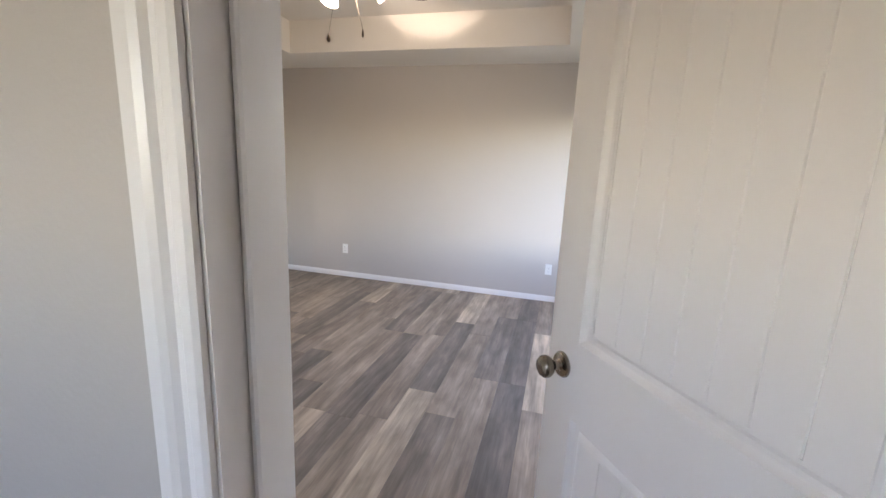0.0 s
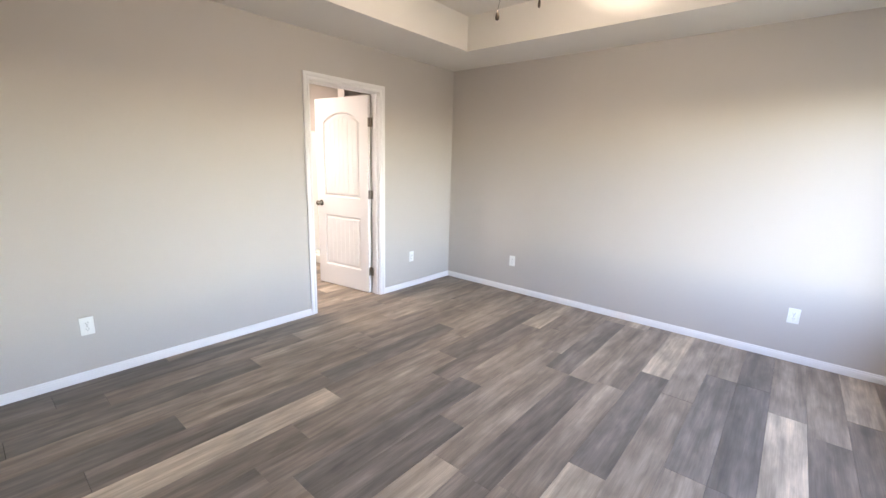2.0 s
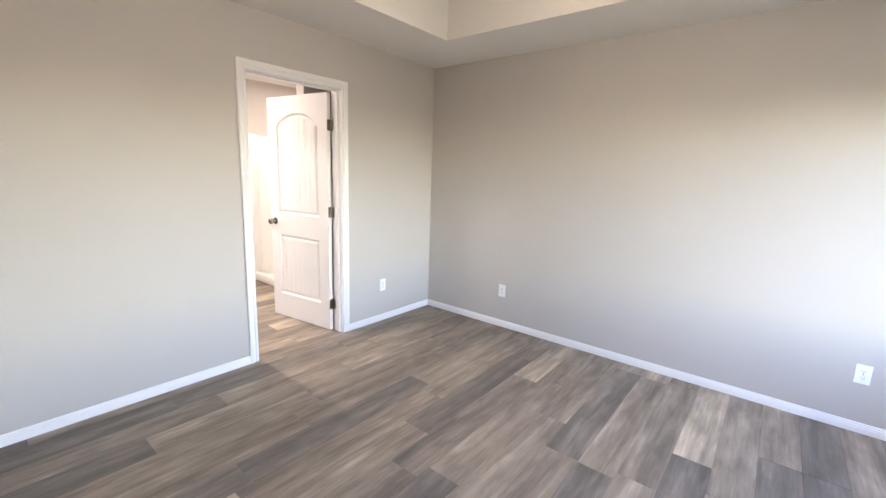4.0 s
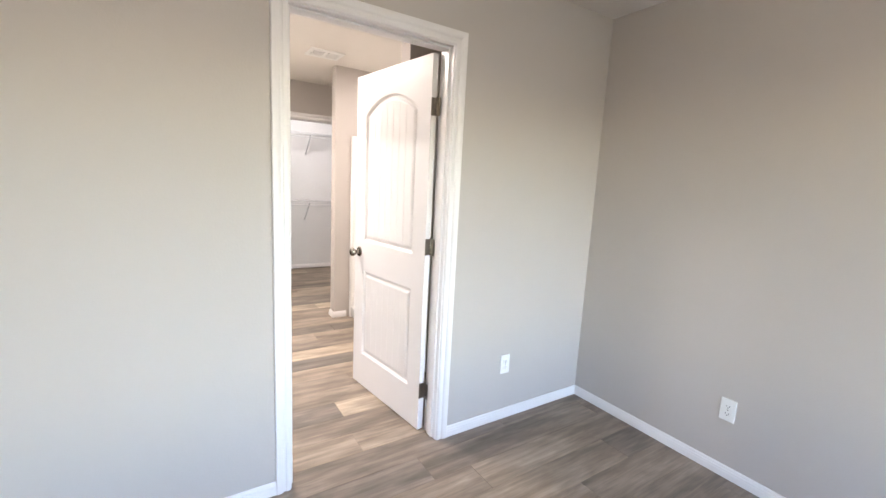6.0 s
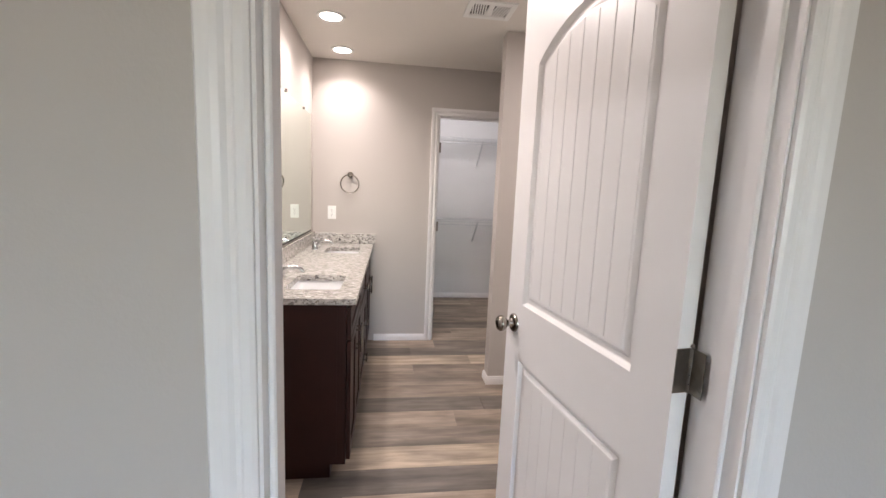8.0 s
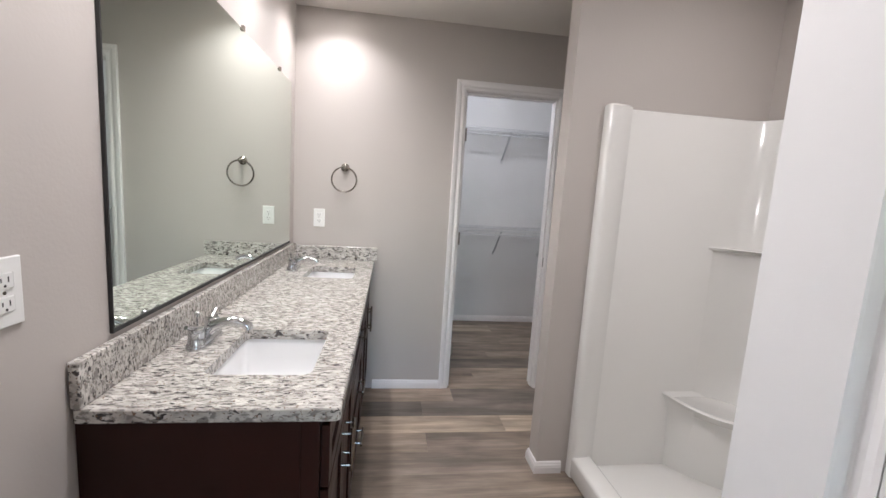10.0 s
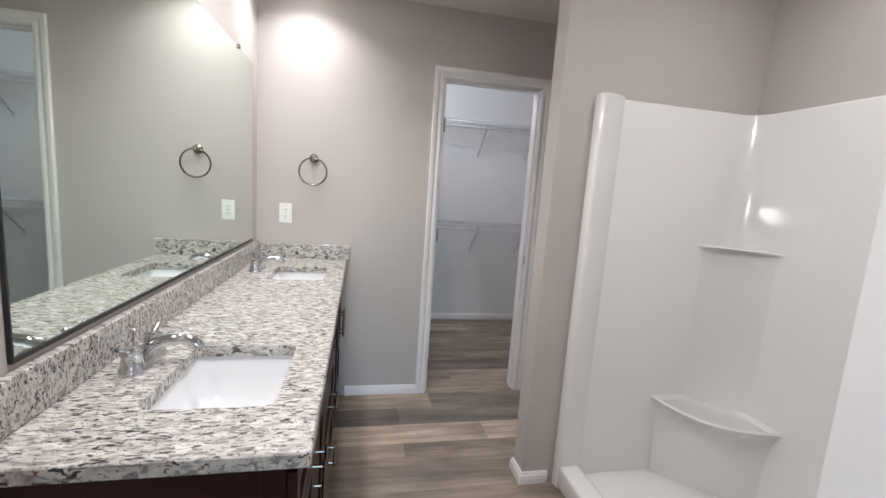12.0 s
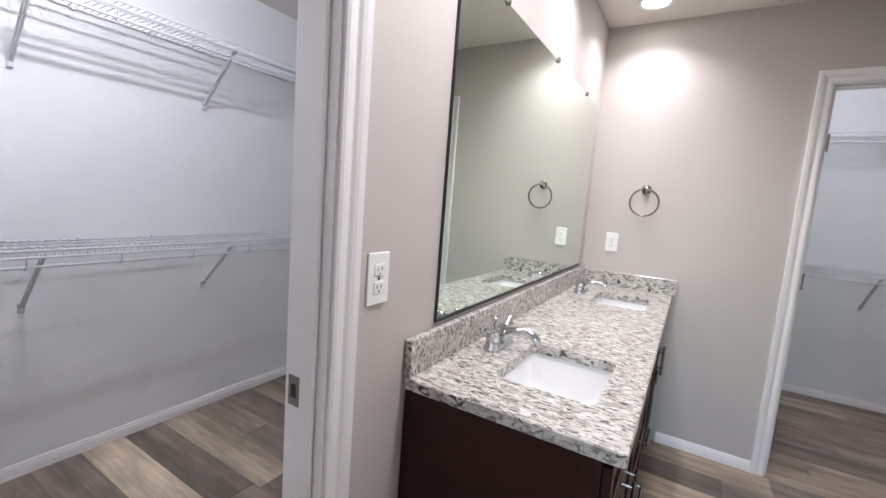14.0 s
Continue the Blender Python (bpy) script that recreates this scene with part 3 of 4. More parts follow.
for k in range(3):
    a = radians(24 + 120 * k)
    bm = bmesh.new()
    pipe(bm, [(0.03 * math.cos(a), 0.03 * math.sin(a), 2.450), (0.12 * math.cos(a), 0.12 * math.sin(a), 2.445), (0.17 * math.cos(a), 0.17 * math.sin(a), 2.455)], 0.008)
    arm = part("lamp_arm", bm, M_BRONZE, f, smooth=True)
    bm = bmesh.new()
    m = Matrix.Translation((0.17 * math.cos(a), 0.17 * math.sin(a), 2.455)) @ Matrix.Rotation(a, 4, "Z") @ Matrix.Rotation(radians(128), 4, "Y")
    lathe(bm, [(0.022, 0), (0.032, 0.02), (0.045, 0.05), (0.062, 0.085), (0.058, 0.088), (0.004, 0.06)], m, 20)
    part("shade", bm, M_BULB, arm, "lit frosted glass bell shade", smooth=True)
for (x, y, z, s) in ((-1.597, 2.80, 2.127, 1.0), (-1.388, 2.84, 2.156, 0.6)):
    bm = bmesh.new()
    tube(bm, (x - FX, y - FY, z + 0.03), (0.3 * (x - FX), y - FY, 2.47), 0.0013, 6)
    ch = part("pull_chain", bm, M_NICKEL, f)
    bm = bmesh.new()
    lathe(bm, [(0.002, 0.034), (0.004 * s + 0.002, 0.022), (0.011 * s, 0.004), (0.010 * s, -0.008), (0.003, -0.014)], Matrix.Translation((x - FX, y - FY, z)), 12)
    part("pull_fob", bm, M_BRONZE, ch, "dark turned pull fob", smooth=True)
lamp("fan_lamp", "SPOT", look((FX + 0.20, FY + 0.22, 2.46), (FX + 0.12, TY1, 3.10)), 1.4 * FAN_W, WARM, 0.03, (58, 0.4))
lamp("fan_glow", "POINT", pose(FX - 0.02, FY - 0.02, 2.36), 0.62 * FAN_W, WARM, 0.08)

# ---- recessed lights ----
# two over the vanity, one assumed above the shower; last is unseen, added as fill
for x, y, watts, spread in ((-5.80, 2.728, CAN_W, 125), (-6.43, 2.728, CAN_W, 125), (-5.05, 4.38, SHOWER_W, 180), (-4.90, 2.95, ENTRY_FILL_W, 180)):
    r = empty("recessed_light", pose(x, y, CEIL), label="lit round recessed ceiling light with a white trim ring; the entry one is added fill", category="ceiling light", group="recessed lights")
    bm = bmesh.new()
    lathe(bm, [(0.064, -0.002), (0.066, -0.007), (0.085, -0.006), (0.088, -0.001), (0.086, 0.0)], seg=28)
    part("trim_ring", bm, M_PLASTIC, r, smooth=True)
    bm = bmesh.new()
    lathe(bm, [(0.001, -0.004), (0.063, -0.004), (0.064, -0.001)], seg=28)
    part("lens", bm, M_LED, r)
    lamp("recessed_lamp", "AREA", pose(x, y, CEIL - 0.009), watts, NEUTRAL, 0.12).data.spread = radians(spread)
for x, y, wt in ((-4.53, 1.50, CLOSET1_W), (-7.25, 3.75, CLOSET2_W)):
    r = empty("closet_light", pose(x, y, CEIL), label="lit round flush closet ceiling light", category="ceiling light", group="closet lights")
    bm = bmesh.new()
    lathe(bm, [(0.12, 0), (0.125, -0.012), (0.115, -0.018)], seg=28)
    part("base_ring", bm, M_PLASTIC, r, smooth=True)
    bm = bmesh.new()
    lathe(bm, [(0.114, -0.012), (0.105, -0.035), (0.07, -0.055), (0.02, -0.063), (0.002, -0.063)], seg=28)
    part("glass_dome", bm, M_BULB_COOL, r, smooth=True)
    lamp("closet_lamp", "POINT", pose(x, y, CEIL - 0.10), wt, COOL, 0.02)

# ---- vanity ----
VX0, VX1, VY1, CT = XB, -4.780, 2.985, 0.897
SINKS = ((-5.272, -4.942), (-6.395, -6.088))
SY0, SY1 = 2.637, 2.893
va = empty("vanity_cabinet", pose(0, 0, 0), label="espresso-stained double vanity cabinet with bar pulls", category="cabinet")
FRONT = VY1 - 0.045
for xa in (VX0 + 0.002, -6.04, -5.45, VX1 - 0.038):
    boxes("side_panel", [(xa, YV + 0.009, 0.118, xa + 0.018, FRONT - 0.018, CT - 0.033)], M_WOOD, va)
boxes("bottom_panel", [(VX0 + 0.002, YV + 0.009, 0.10, VX1 - 0.02, FRONT - 0.018, 0.118)], M_WOOD, va)
boxes("back_panel", [(VX0 + 0.002, YV + 0.003, 0.10, VX1 - 0.02, YV + 0.009, CT - 0.033)], M_WOOD, va)
boxes("face_frame", [(VX0 + 0.002, FRONT - 0.018, 0.10, VX1 - 0.02, FRONT, CT - 0.033)], M_WOOD, va)
boxes("end_panel", [(VX1 - 0.02, YV + 0.003, 0.10, VX1 - 0.012, FRONT - 0.04, CT - 0.033)], M_WOOD, va)
boxes("face_frame_stile", [(VX1 - 0.02, FRONT - 0.04, 0.10, VX1 - 0.009, FRONT + 0.001, CT - 0.033)], M_WOOD, va, bevel=0.001)
boxes("toe_kick", [(VX0 + 0.002, YV + 0.003, 0, VX1 - 0.06, FRONT - 0.075, 0.10)], M_WOOD, va)


def shaker(x0, x1, z0, z1, name, pull):
    bm = bmesh.new()
    y = FRONT + 0.002
    rail = min(0.05, (z1 - z0) * 0.3)
    box(bm, x0, y, z0, x0 + rail, y + 0.019, z1, bevel=0.0015), box(bm, x1 - rail, y, z0, x1, y + 0.019, z1, bevel=0.0015)
    box(bm, x0 + rail, y, z0, x1 - rail, y + 0.019, z0 + rail, bevel=0.0015), box(bm, x0 + rail, y, z1 - rail, x1 - rail, y + 0.019, z1, bevel=0.0015)
    box(bm, x0 + rail - 0.002, y + 0.002, z0 + rail - 0.002, x1 - rail + 0.002, y + 0.011, z1 - rail + 0.002)
    d = part(name, bm, M_WOOD, va)
    if pull:
        (px, pz), vert = pull
        dx, dz = (0, 0.05) if vert else (0.05, 0)
        y1 = y + 0.019
        bm = bmesh.new()
        tube(bm, (px - dx * 1.35, y1 + 0.028, pz - dz * 1.35), (px + dx * 1.35, y1 + 0.028, pz + dz * 1.35), 0.0055, 10)
        for s in (-1, 1):
            tube(bm, (px + s * dx, y1, pz + s * dz), (px + s * dx, y1 + 0.028, pz + s * dz), 0.0045, 8)
        part("bar_pull", bm, M_NICKEL, d, "brushed nickel bar pull", smooth=True)


units = ((VX1 - 0.012, -5.44), (-5.44, -6.03), (-6.03, VX0 + 0.01))
for k, (xa, xb) in enumerate(units):
    lo, hi = xb + 0.006, xa - 0.006
    if k == 1:
        zs = (0.115, 0.35, 0.60, CT - 0.045)
        for z0, z1 in zip(zs, zs[1:]):
            shaker(lo, hi, z0 + 0.004, z1 - 0.004, "drawer", (((lo + hi) / 2, (z0 + z1) / 2), False))
    else:
        shaker(lo, hi, 0.70, CT - 0.049, "false_front", None)
        mid = (lo + hi) / 2
        shaker(lo, mid - 0.002, 0.119, 0.692, "cabinet_door", ((mid - 0.03, 0.60), True))
        shaker(mid + 0.002, hi, 0.119, 0.692, "cabinet_door", ((mid + 0.03, 0.60), True))

ct = empty("vanity_countertop", pose(0, 0, 0), label="speckled white, grey and black granite vanity top with backsplash", category="countertop")
bm = bmesh.new()


def rounded(x0, x1, y0, y1, r, z, seg=5):
    pts = []
    for cx_, cy_, a0 in ((x1 - r, y1 - r, 0), (x0 + r, y1 - r, 90), (x0 + r, y0 + r, 180), (x1 - r, y0 + r, 270)):
        for k in range(seg + 1):
            a = radians(a0 + 90 * k / seg)
            pts.append((cx_ + r * math.cos(a), cy_ + r * math.sin(a), z))
    return pts


def loop(bm, pts):
    vs = [bm.verts.new(p) for p in pts]
    return vs, [bm.edges.new((vs[k], vs[(k + 1) % len(vs)])) for k in range(len(vs))]


def bridge(bm, A, B):
    for k in range(len(A)):
        bm.faces.new((A[k], A[(k + 1) % len(A)], B[(k + 1) % len(B)], B[k]))


outer = lambda i, z: rounded(VX0 + 0.002 + i, VX1 - i, YV + 0.003 + i, VY1 - i, 0.012, z)
top, e1 = loop(bm, outer(0.003, CT))
mid1, _ = loop(bm, outer(0, CT - 0.003))
mid2, _ = loop(bm, outer(0, CT - 0.028))
low, e2 = loop(bm, outer(0.003, CT - 0.031))
bridge(bm, top, mid1), bridge(bm, mid1, mid2), bridge(bm, mid2, low)
for x0, x1 in SINKS:
    a, ea = loop(bm, rounded(x0, x1, SY0, SY1, 0.025, CT))
    q, eq = loop(bm, rounded(x0, x1, SY0, SY1, 0.025, CT - 0.031))
    bridge(bm, a, q)
    e1 += ea
    e2 += eq
bmesh.ops.triangle_fill(bm, edges=e1, use_beauty=True)
bmesh.ops.triangle_fill(bm, edges=e2, use_beauty=True)
part("slab", bm, M_GRANITE, ct)
bm = bmesh.new()
box(bm, VX0 + 0.024, YV + 0.003, CT + 0.0005, VX1 + 0.0, YV + 0.023, CT + 0.098, bevel=0.002)
part("backsplash", bm, M_GRANITE, ct)
bm = bmesh.new()
box(bm, VX0 + 0.002, YV + 0.003, CT + 0.0005, VX0 + 0.022, VY1 + 0.016, CT + 0.086, bevel=0.002)
part("side_splash", bm, M_GRANITE, ct)

for x0, x1 in SINKS:
    s = empty("undermount_sink", pose((x0 + x1) / 2, (SY0 + SY1) / 2, 0), label="white ceramic rectangular sink under the granite top", category="sink", group="vanity sinks")
    hx, hy = (x1 - x0) / 2, (SY1 - SY0) / 2
    bm = bmesh.new()
    prev = None
    for i, z, r in ((-0.02, CT - 0.033, 0.03), (-0.006, CT - 0.033, 0.03), (-0.004, CT - 0.040, 0.03), (0.006, CT - 0.09, 0.035), (0.014, CT - 0.125, 0.045), (0.035, CT - 0.148, 0.05), (0.07, CT - 0.155, 0.045), (0.105, CT - 0.158, 0.015)):
        vs, _ = loop(bm, rounded(-hx + i, hx - i, -hy + i, hy - i, r, z))
        if prev:
            bridge(bm, prev, vs)
        prev = vs
    bm.faces.new(prev)
    part("basin", bm, M_CERAMIC, s, smooth=True)
    bm = bmesh.new()
    lathe(bm, [(0.028, 0), (0.027, 0.004), (0.02, 0.005), (0.018, 0.002), (0.002, 0.004)], Matrix.Translation((0, 0, CT - 0.160)), 20)
    part("drain", bm, M_CHROME, s, "chrome drain", smooth=True)
    # two-handled faucet on a centreset base behind the bowl
    fc = empty("faucet", pose((x0 + x1) / 2 - 0.055, 2.555, CT), label="polished chrome two-handle centreset faucet", category="faucet", group="vanity faucets")
    bm = bmesh.new()
    prev = None
    for i, z in ((0.0, 0.0), (0.0, 0.010), (0.004, 0.018), (0.010, 0.021)):
        vs, _ = loop(bm, rounded(-0.078 + i, 0.078 - i, -0.027 + i, 0.027 - i, 0.0265 - i, z, 6))
        if prev:
            bridge(bm, prev, vs)
        prev = vs
    bm.faces.new(prev)
    part("base", bm, M_CHROME, fc, smooth=True)
    bm = bmesh.new()
    pipe(bm, [(0, -0.004, 0.014), (0, 0.004, 0.030), (0, 0.024, 0.047), (0, 0.052, 0.059), (0, 0.082, 0.063), (0, 0.106, 0.058), (0, 0.120, 0.047), (0, 0.123, 0.039)], [0.021, 0.019, 0.0165, 0.0145, 0.0135, 0.0135, 0.0135, 0.0125], 16)
    part("spout", bm, M_CHROME, fc, smooth=True)
    for sx in (-1, 1):
        bm = bmesh.new()
        lathe(bm, [(0.0245, 0.016), (0.0225, 0.025), (0.0205, 0.040), (0.0215, 0.044), (0.0210, 0.054), (0.018, 0.058), (0.004, 0.060)], Matrix.Translation((sx * 0.051, 0, 0)), 20)
        h = part("handle_body", bm, M_CHROME, fc, smooth=True)
        bm = bmesh.new()
        pipe(bm, [(sx * 0.046, 0.0, 0.052), (sx * 0.062, -0.002, 0.060), (sx * 0.080, -0.004, 0.066), (sx * 0.098, -0.006, 0.074)], [0.011, 0.0085, 0.007, 0.0055], 10)
        part("lever", bm, M_CHROME, h, smooth=True)
    bm = bmesh.new()
    tube(bm, (0, -0.02, 0.018), (0, -0.02, 0.078), 0.003, 8)
    lathe(bm, [(0.003, 0.074), (0.008, 0.079), (0.008, 0.086), (0.002, 0.090)], Matrix.Translation((0, -0.02, 0)), 12)
    part("lift_rod", bm, M_CHROME, fc, smooth=True)

mi = empty("wall_mirror", pose(0, 0, 0), label="large frameless vanity mirror resting on a dark channel", category="mirror")
MX0, MX1, MZ0, MZ1 = -6.569, -4.914, 1.014, 1.957
boxes("backing", [(MX0, YV + 0.0005, MZ0, MX1, YV + 0.0015, MZ1)], M_DARK, mi)
boxes("glass", [(MX0 + 0.001, YV + 0.0016, MZ0 + 0.001, MX1 - 0.001, YV + 0.0050, MZ1 - 0.001)], M_MIRROR, mi)
boxes("bottom_channel", [(MX0, YV + 0.001, MZ0 - 0.006, MX1, YV + 0.008, MZ0 + 0.004)], M_DARK, mi)
boxes("edge_strip", [(MX1, YV + 0.001, MZ0 - 0.006, MX1 + 0.004, YV + 0.009, MZ1)], M_DARK, mi)
for x in (-5.2, -5.75, -6.3):
    boxes("mirror_clip", [(x - 0.009, YV + 0.001, MZ1 - 0.008, x + 0.009, YV + 0.013, MZ1 + 0.012)], M_NICKEL, mi, bevel=0.002)

tr = empty("towel_ring", pose(XB, 2.776, 1.492), label="brushed nickel towel ring on the bathroom wall", category="towel ring")
bm = bmesh.new()
lathe(bm, [(0.026, 0), (0.026, 0.006), (0.020, 0.012), (0.012, 0.016), (0.011, 0.045), (0.014, 0.050), (0.012, 0.058), (0.003, 0.060)], Matrix.Rotation(radians(90), 4, "Y"), 20)
part("post", bm, M_NICKEL, tr, smooth=True)
bm = bmesh.new()
pipe(bm, [(0.045 + 0.004 * math.cos(2 * math.pi * k / 36), 0.077 * math.sin(2 * math.pi * k / 36), -0.078 + 0.077 * math.cos(2 * math.pi * k / 36)) for k in range(36)], 0.005, 8, closed=True)
part("ring", bm, M_NICKEL, tr, smooth=True)

# ---- shower ----
sh = empty("shower_stall", pose(0, 0, 0), label="glossy white moulded acrylic shower stall with corner seat", category="shower")
SX0, SX1, SF, SB, STOP = XP1 + 0.002, -4.412, 4.055, YN - 0.002, 1.795
TH = 0.035


def plan_path(off, r):
    """Inner outline of the surround from its front edge round the back and out again."""
    x0, x1, yb = SX0 + off, SX1 - off, SB - off
    pts = [(x0, SF)]
    for cx_, a0 in ((x0 + r, 180), (x1 - r, 90)):
        for k in range(9):
            a = radians(a0 - 90 * k / 8)
            pts.append((cx_ + r * math.cos(a), yb - r + r * math.sin(a)))
    return pts + [(x1, SF)]


bm = bmesh.new()
sections = [(TH, 0.0), (TH, STOP - 0.012), (TH - 0.004, STOP - 0.004), (TH - 0.012, STOP), (0.0, STOP)]
rings = [[bm.verts.new((x, y, z)) for x, y in plan_path(o, 0.09)] for o, z in sections]
rings.append([bm.verts.new((x, y, 0.0)) for x, y in plan_path(0.0, 0.09)])
for A, B in zip(rings, rings[1:]):
    for k in range(len(A) - 1):
        bm.faces.new((A[k], A[k + 1], B[k + 1], B[k]))
for e_ in (0, -1):
    bm.faces.new([r[e_] for r in rings])
part("surround", bm, M_ACRYLIC, sh, smooth=True)
for x, sgn in ((SX0, 1), (SX1, -1)):
    bm = bmesh.new()
    pts = [(0.0, -0.04), (0.030, -0.04), (0.043, -0.036), (0.052, -0.026), (0.055, -0.012), (0.053, 0.02), (0.047, 0.05), (0.036, 0.075), (0.0, 0.075)]
    a = [bm.verts.new((x + sgn * u, SF + v_, 0)) for u, v_ in pts]
    b2 = [bm.verts.new((x + sgn * u, SF + v_, STOP + 0.004)) for u, v_ in pts]
    c2 = [bm.verts.new((x + sgn * u * 0.8, SF + v_ * 0.85, STOP + 0.014)) for u, v_ in pts]
    bridge(bm, a, b2), bridge(bm, b2, c2)
    bm.faces.new(c2)
    part("front_flange", bm, M_ACRYLIC, sh, smooth=True)
bm = bmesh.new()
box(bm, SX0 + 0.036, SF + 0.06, 0.002, SX1 - 0.036, SB - 0.036, 0.055)
part("pan", bm, M_ACRYLIC, sh)
bm = bmesh.new()
box(bm, SX0 + 0.01, SF - 0.035, 0, SX1 - 0.01, SF + 0.07, 0.112, bevel=0.016, segments=3)
part("curb", bm, M_ACRYLIC, sh, smooth=True)


def corner_block(rows_spec, leg_x, leg_y, dish=0.0):
    """Solid in the back corner. Each row: height, size of the legs, bulge of the front in metres."""
    bm = bmesh.new()
    cx_, cy_ = SX0 + TH - 0.002, SB - TH + 0.002
    rows = []
    for z, f, bulge in rows_spec:
        A, B = Vector((cx_, cy_ - leg_y * f)), Vector((cx_ + leg_x * f, cy_))
        nrm = Vector((leg_y, -leg_x)).normalized()
        row = []
        for k in range(25):
            u = k / 24
            p = A.lerp(B, u) + nrm * bulge * math.sin(math.pi * u)
            if bulge < -0.05:
                p = Vector((cx_ + leg_x * f * (1 - math.cos(u * math.pi / 2)), cy_ - leg_y * f * (1 - math.sin(u * math.pi / 2))))
            row.append(bm.verts.new((p.x, p.y, z)))
        row.append(bm.verts.new((cx_, cy_, z)))
        rows.append(row)
    for P, Q in zip(rows, rows[1:]):
        bridge(bm, P, Q)
    ztop = rows_spec[-1][0]
    mid = Vector((cx_ + leg_x * 0.33, cy_ - leg_y * 0.33, ztop - dish))
    inner = []
    for v_ in rows[-1]:
        q = v_.co.lerp(mid, 0.16)
        inner.append(bm.verts.new((q.x, q.y, ztop - dish)))
    bridge(bm, rows[-1], inner)
    bm.faces.new(inner)
    bm.faces.new(rows[0][::-1])
    return bm


part("corner_seat", corner_block([(0.03, 0.84, 0.02), (0.25, 0.86, 0.03), (0.38, 0.90, 0.050), (0.425, 0.97, 0.095), (0.443, 1.0, 0.112), (0.452, 0.99, 0.106)], 0.365, 0.350, 0.022), M_ACRYLIC, sh, smooth=True)
part("corner_column", corner_block([(0.42, 0.96, -0.078), (0.9, 0.98, -0.080), (1.13, 0.985, -0.078), (1.170, 0.99, -0.06), (1.186, 1.0, -0.018), (1.192, 0.985, -0.022)], 0.245, 0.215, 0.006), M_ACRYLIC, sh, smooth=True)

# ---- closet shelving ----


def wire_shelf(m, length, braces, depth=0.305):
    """Ventilated wire shelf: local x along the wall, y out from it, z = 0 at the deck."""
    root = empty("wire_shelf", m, label="white ventilated wire closet shelf with hanging rail", category="shelf", group="closet shelves")
    bm = bmesh.new()
    pipe(bm, [(0, 0.006, 0), (0, depth - 0.004, 0), (0, depth, -0.004), (0, depth, -0.028)], 0.0019, 5)
    first = part("cross_wire", bm, M_WIRE, root)
    first.location = (0.012, 0, 0)
    for i in range(1, int(length / 0.0254)):
        o = new("cross_wire", first.data)
        o.parent, o.location = root, (0.012 + i * 0.0254, 0, 0)
    for y, z in ((0.006, -0.004), (0.10, -0.004), (0.20, -0.004), (depth, -0.003), (depth, -0.029)):
        bm = bmesh.new()
        tube(bm, (0, y, z), (length, y, z), 0.0045, 8)
        part("long_wire", bm, M_WIRE, root, smooth=True)
    bm = bmesh.new()
    tube(bm, (0, depth - 0.012, -0.066), (length, depth - 0.012, -0.066), 0.0062, 8)
    part("hanging_rail", bm, M_WIRE, root, smooth=True)
    x = 0.10
    while x < length:
        bm = bmesh.new()
        pipe(bm, [(x, depth, -0.028), (x, depth - 0.002, -0.05), (x, depth - 0.010, -0.072), (x, depth - 0.022, -0.078), (x + 0.002, depth - 0.026, -0.064)], 0.003, 6)
        part("rail_hook", bm, M_WIRE, root)
        x += 0.30
    for x in braces:
        bm = bmesh.new()
        a, b_ = Vector((x, depth - 0.004, -0.02)), Vector((x, 0.012, -0.285))
        for o in (-0.005, 0.005):
            tube(bm, a + Vector((o, 0, 0)), b_ + Vector((o, 0, 0)), 0.0045, 6)
        box(bm, x - 0.011, 0, -0.31, x + 0.011, 0.014, -0.268, bevel=0.003)
        part("brace", bm, M_WIRE, root)
    x = 0.15
    while x < length:
        bm = bmesh.new()
        box(bm, x - 0.008, 0.0, -0.014, x + 0.008, 0.012, 0.008, bevel=0.002)
        part("wall_clip", bm, M_WIRE, root)
        x += 0.30
    return root


L1 = XBW - XB - 0.02
for z in (2.04, 1.04):
    wire_shelf(pose(XB + 0.01, YC1, z), L1, [x - XB - 0.01 for x in (-6.03, -5.283, -4.525, -3.80)])
L2 = YN - YV - 0.02
for z, yb in ((2.03, 4.215), (1.055, 4.20)):
    wire_shelf(pose(XC2, YN - 0.01, z, 0, 0, -90), L2, [YN - 0.01 - q for q in (yb + 0.5, yb, yb - 0.75)])

# ---- floor planks ----
PW, PL = 0.1785, 1.22
mesh_of = {}


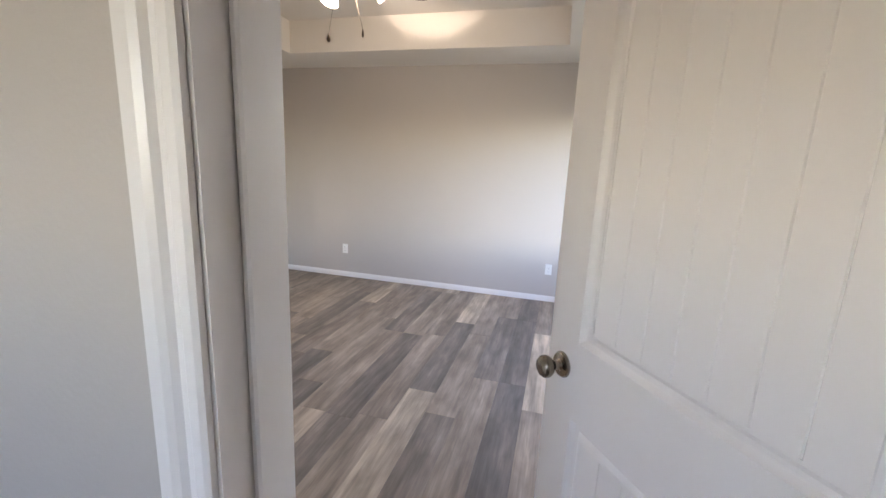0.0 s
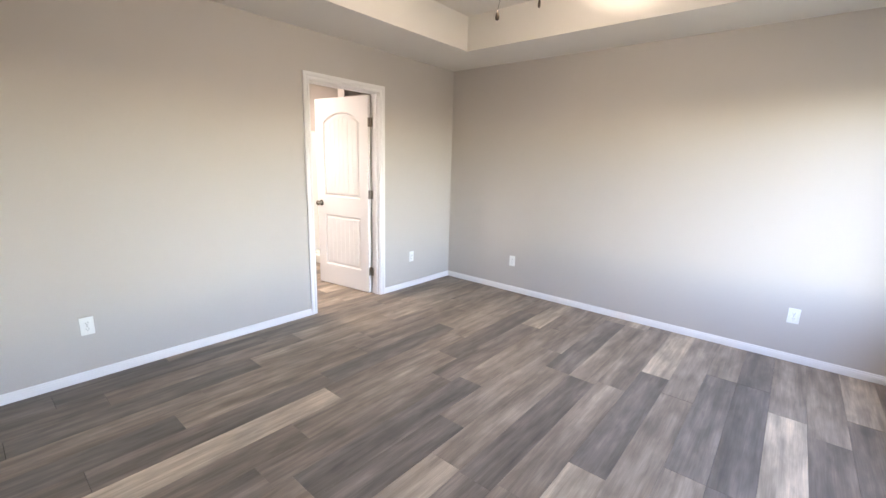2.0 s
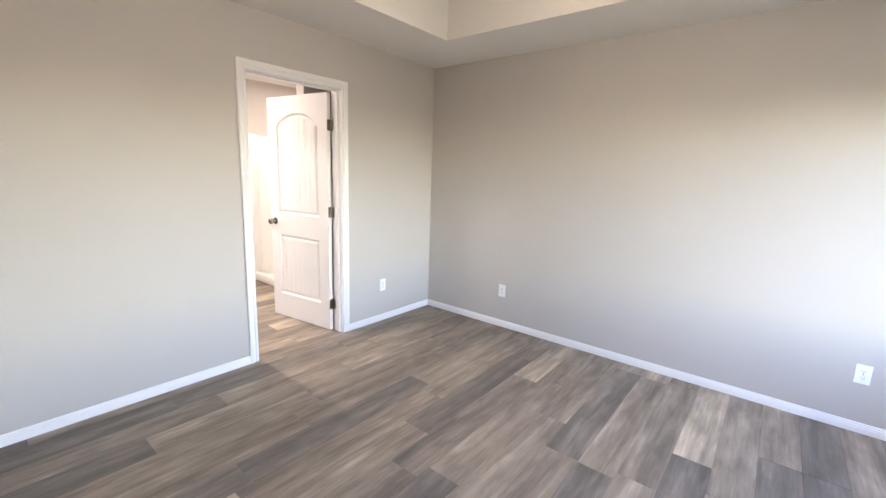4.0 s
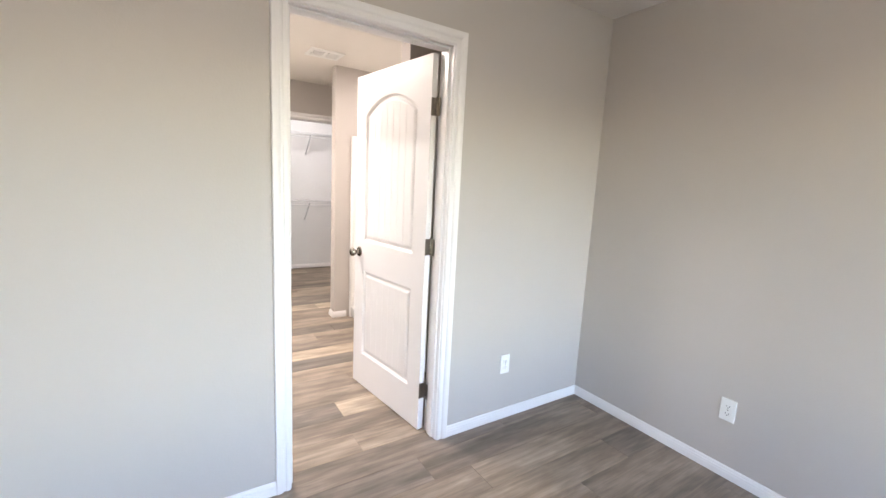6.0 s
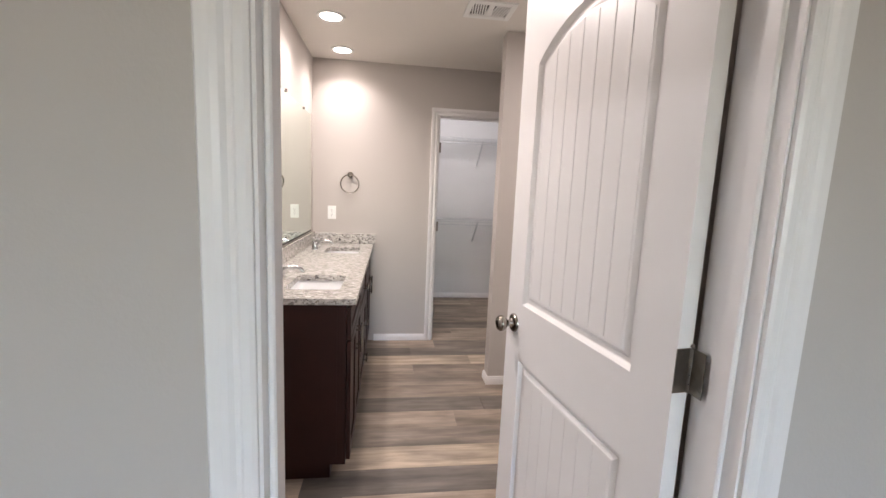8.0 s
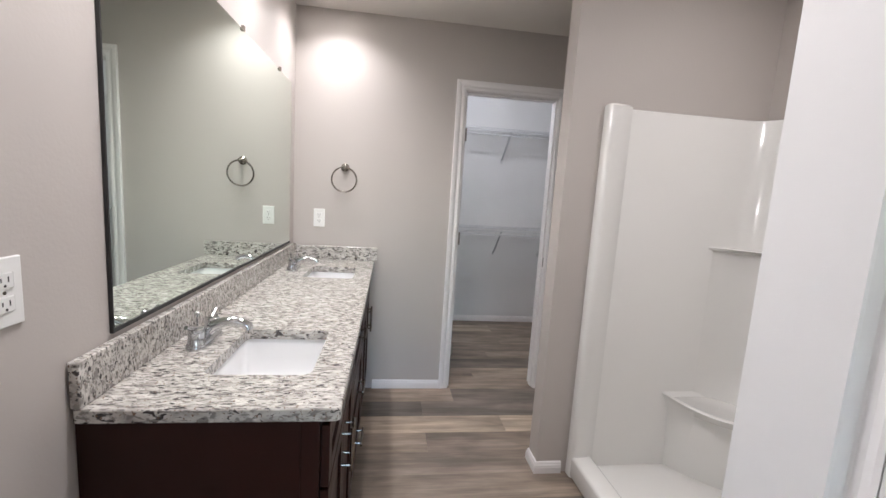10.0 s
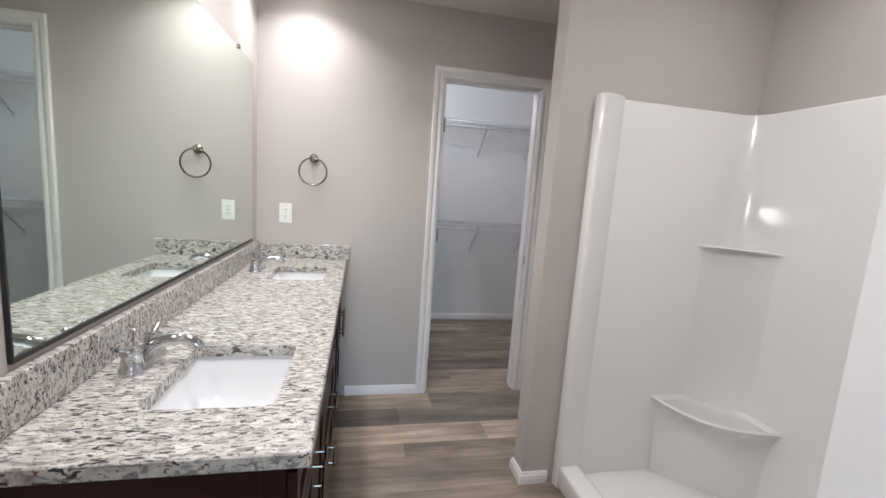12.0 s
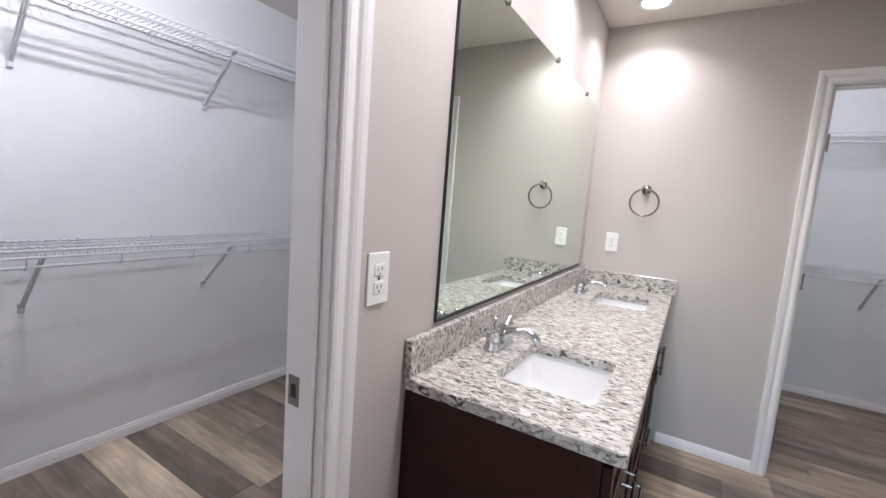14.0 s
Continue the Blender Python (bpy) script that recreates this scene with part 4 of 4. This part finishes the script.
def plank_mesh(length, width, tone):
    key = (round(length, 2), round(width, 3), tone)
    if key not in mesh_of:
        x, y = key[1] / 2 - 0.0002, key[0] / 2 - 0.0002
        b_ = 0.0008
        vs = [(-x, -y, -0.006), (x, -y, -0.006), (x, y, -0.006), (-x, y, -0.006),
              (-x, -y, -b_ * 0.7), (x, -y, -b_ * 0.7), (x, y, -b_ * 0.7), (-x, y, -b_ * 0.7),
              (-x + b_, -y + b_, 0), (x - b_, -y + b_, 0), (x - b_, y - b_, 0), (-x + b_, y - b_, 0)]
        fs = [(8, 9, 10, 11)]
        for a in (0, 4):
            fs += [(a + k, a + (k + 1) % 4, a + 4 + (k + 1) % 4, a + 4 + k) for k in range(4)]
        me = bpy.data.meshes.new("plank")
        me.from_pydata(vs, [], fs)
        me.materials.append((M_PLANK_DARK, M_PLANK, M_PLANK_PALE)[tone + 1])
        mesh_of[key] = me
    return mesh_of[key]


BATH_MARKED = ((37, 3.3, 1), (30, 3.2, 1), (36, 3.3, 0), (38, 3.3, -1), (31, 3.2, 0), (29, 3.2, -1), (33, 3.3, -1))
# butt joints and unusually pale or dark planks, by row from the east wall
JOINT = {1: 4.085, 3: 3.88, 6: 3.665, 7: 3.88, 9: 4.69, 10: 2.26, 13: 4.07, 15: 2.245, 22: 1.71, 25: 3.348, 30: 3.92, 37: 3.81}
MARKED = ((1, 4.4, 1), (3, 3.3, 1), (7, 4.3, 1), (7, 3.2, -1), (7, 2.2, 1), (9, 4.75, 1), (10, 1.7, 1), (13, 4.4, 1), (15, 1.7, 1), (25, 2.9, -1), (5, 3.9, -1)) + BATH_MARKED
rng = random.Random(11)
row, x = 0, XE
while x > XC2 + 0.02:
    w_ = min(PW, x - XC2)
    y0, y1 = (HY0 if x > HX0 else YC1), YN
    y = y0 - PL * rng.choice((0.12, 0.28, 0.45, 0.62, 0.8))
    if row in JOINT:
        y = JOINT[row] - PL * math.ceil((JOINT[row] - y0) / PL)
    while y < y1 - 0.01:
        a, b_ = max(y, y0), min(y + PL, y1)
        if b_ - a > 0.03:
            tone = rng.choice((-1, 0, 0, 0, 0, 0, 0, 0, 0, 0, 0, 1) if x < XW else (-1, -1, 0, 0, 0, 0, 0, 0, 0, 0, 0, 0))
            for r_, mid, t_ in MARKED:
                if r_ == row and a <= mid <= b_:
                    tone = t_
            ob = new("plank", plank_mesh(b_ - a, w_, tone))
            ob.location = (x - w_ / 2, (a + b_) / 2, 0)
            ob.parent = FLOOR
        y += PL
    x -= PW
    row += 1
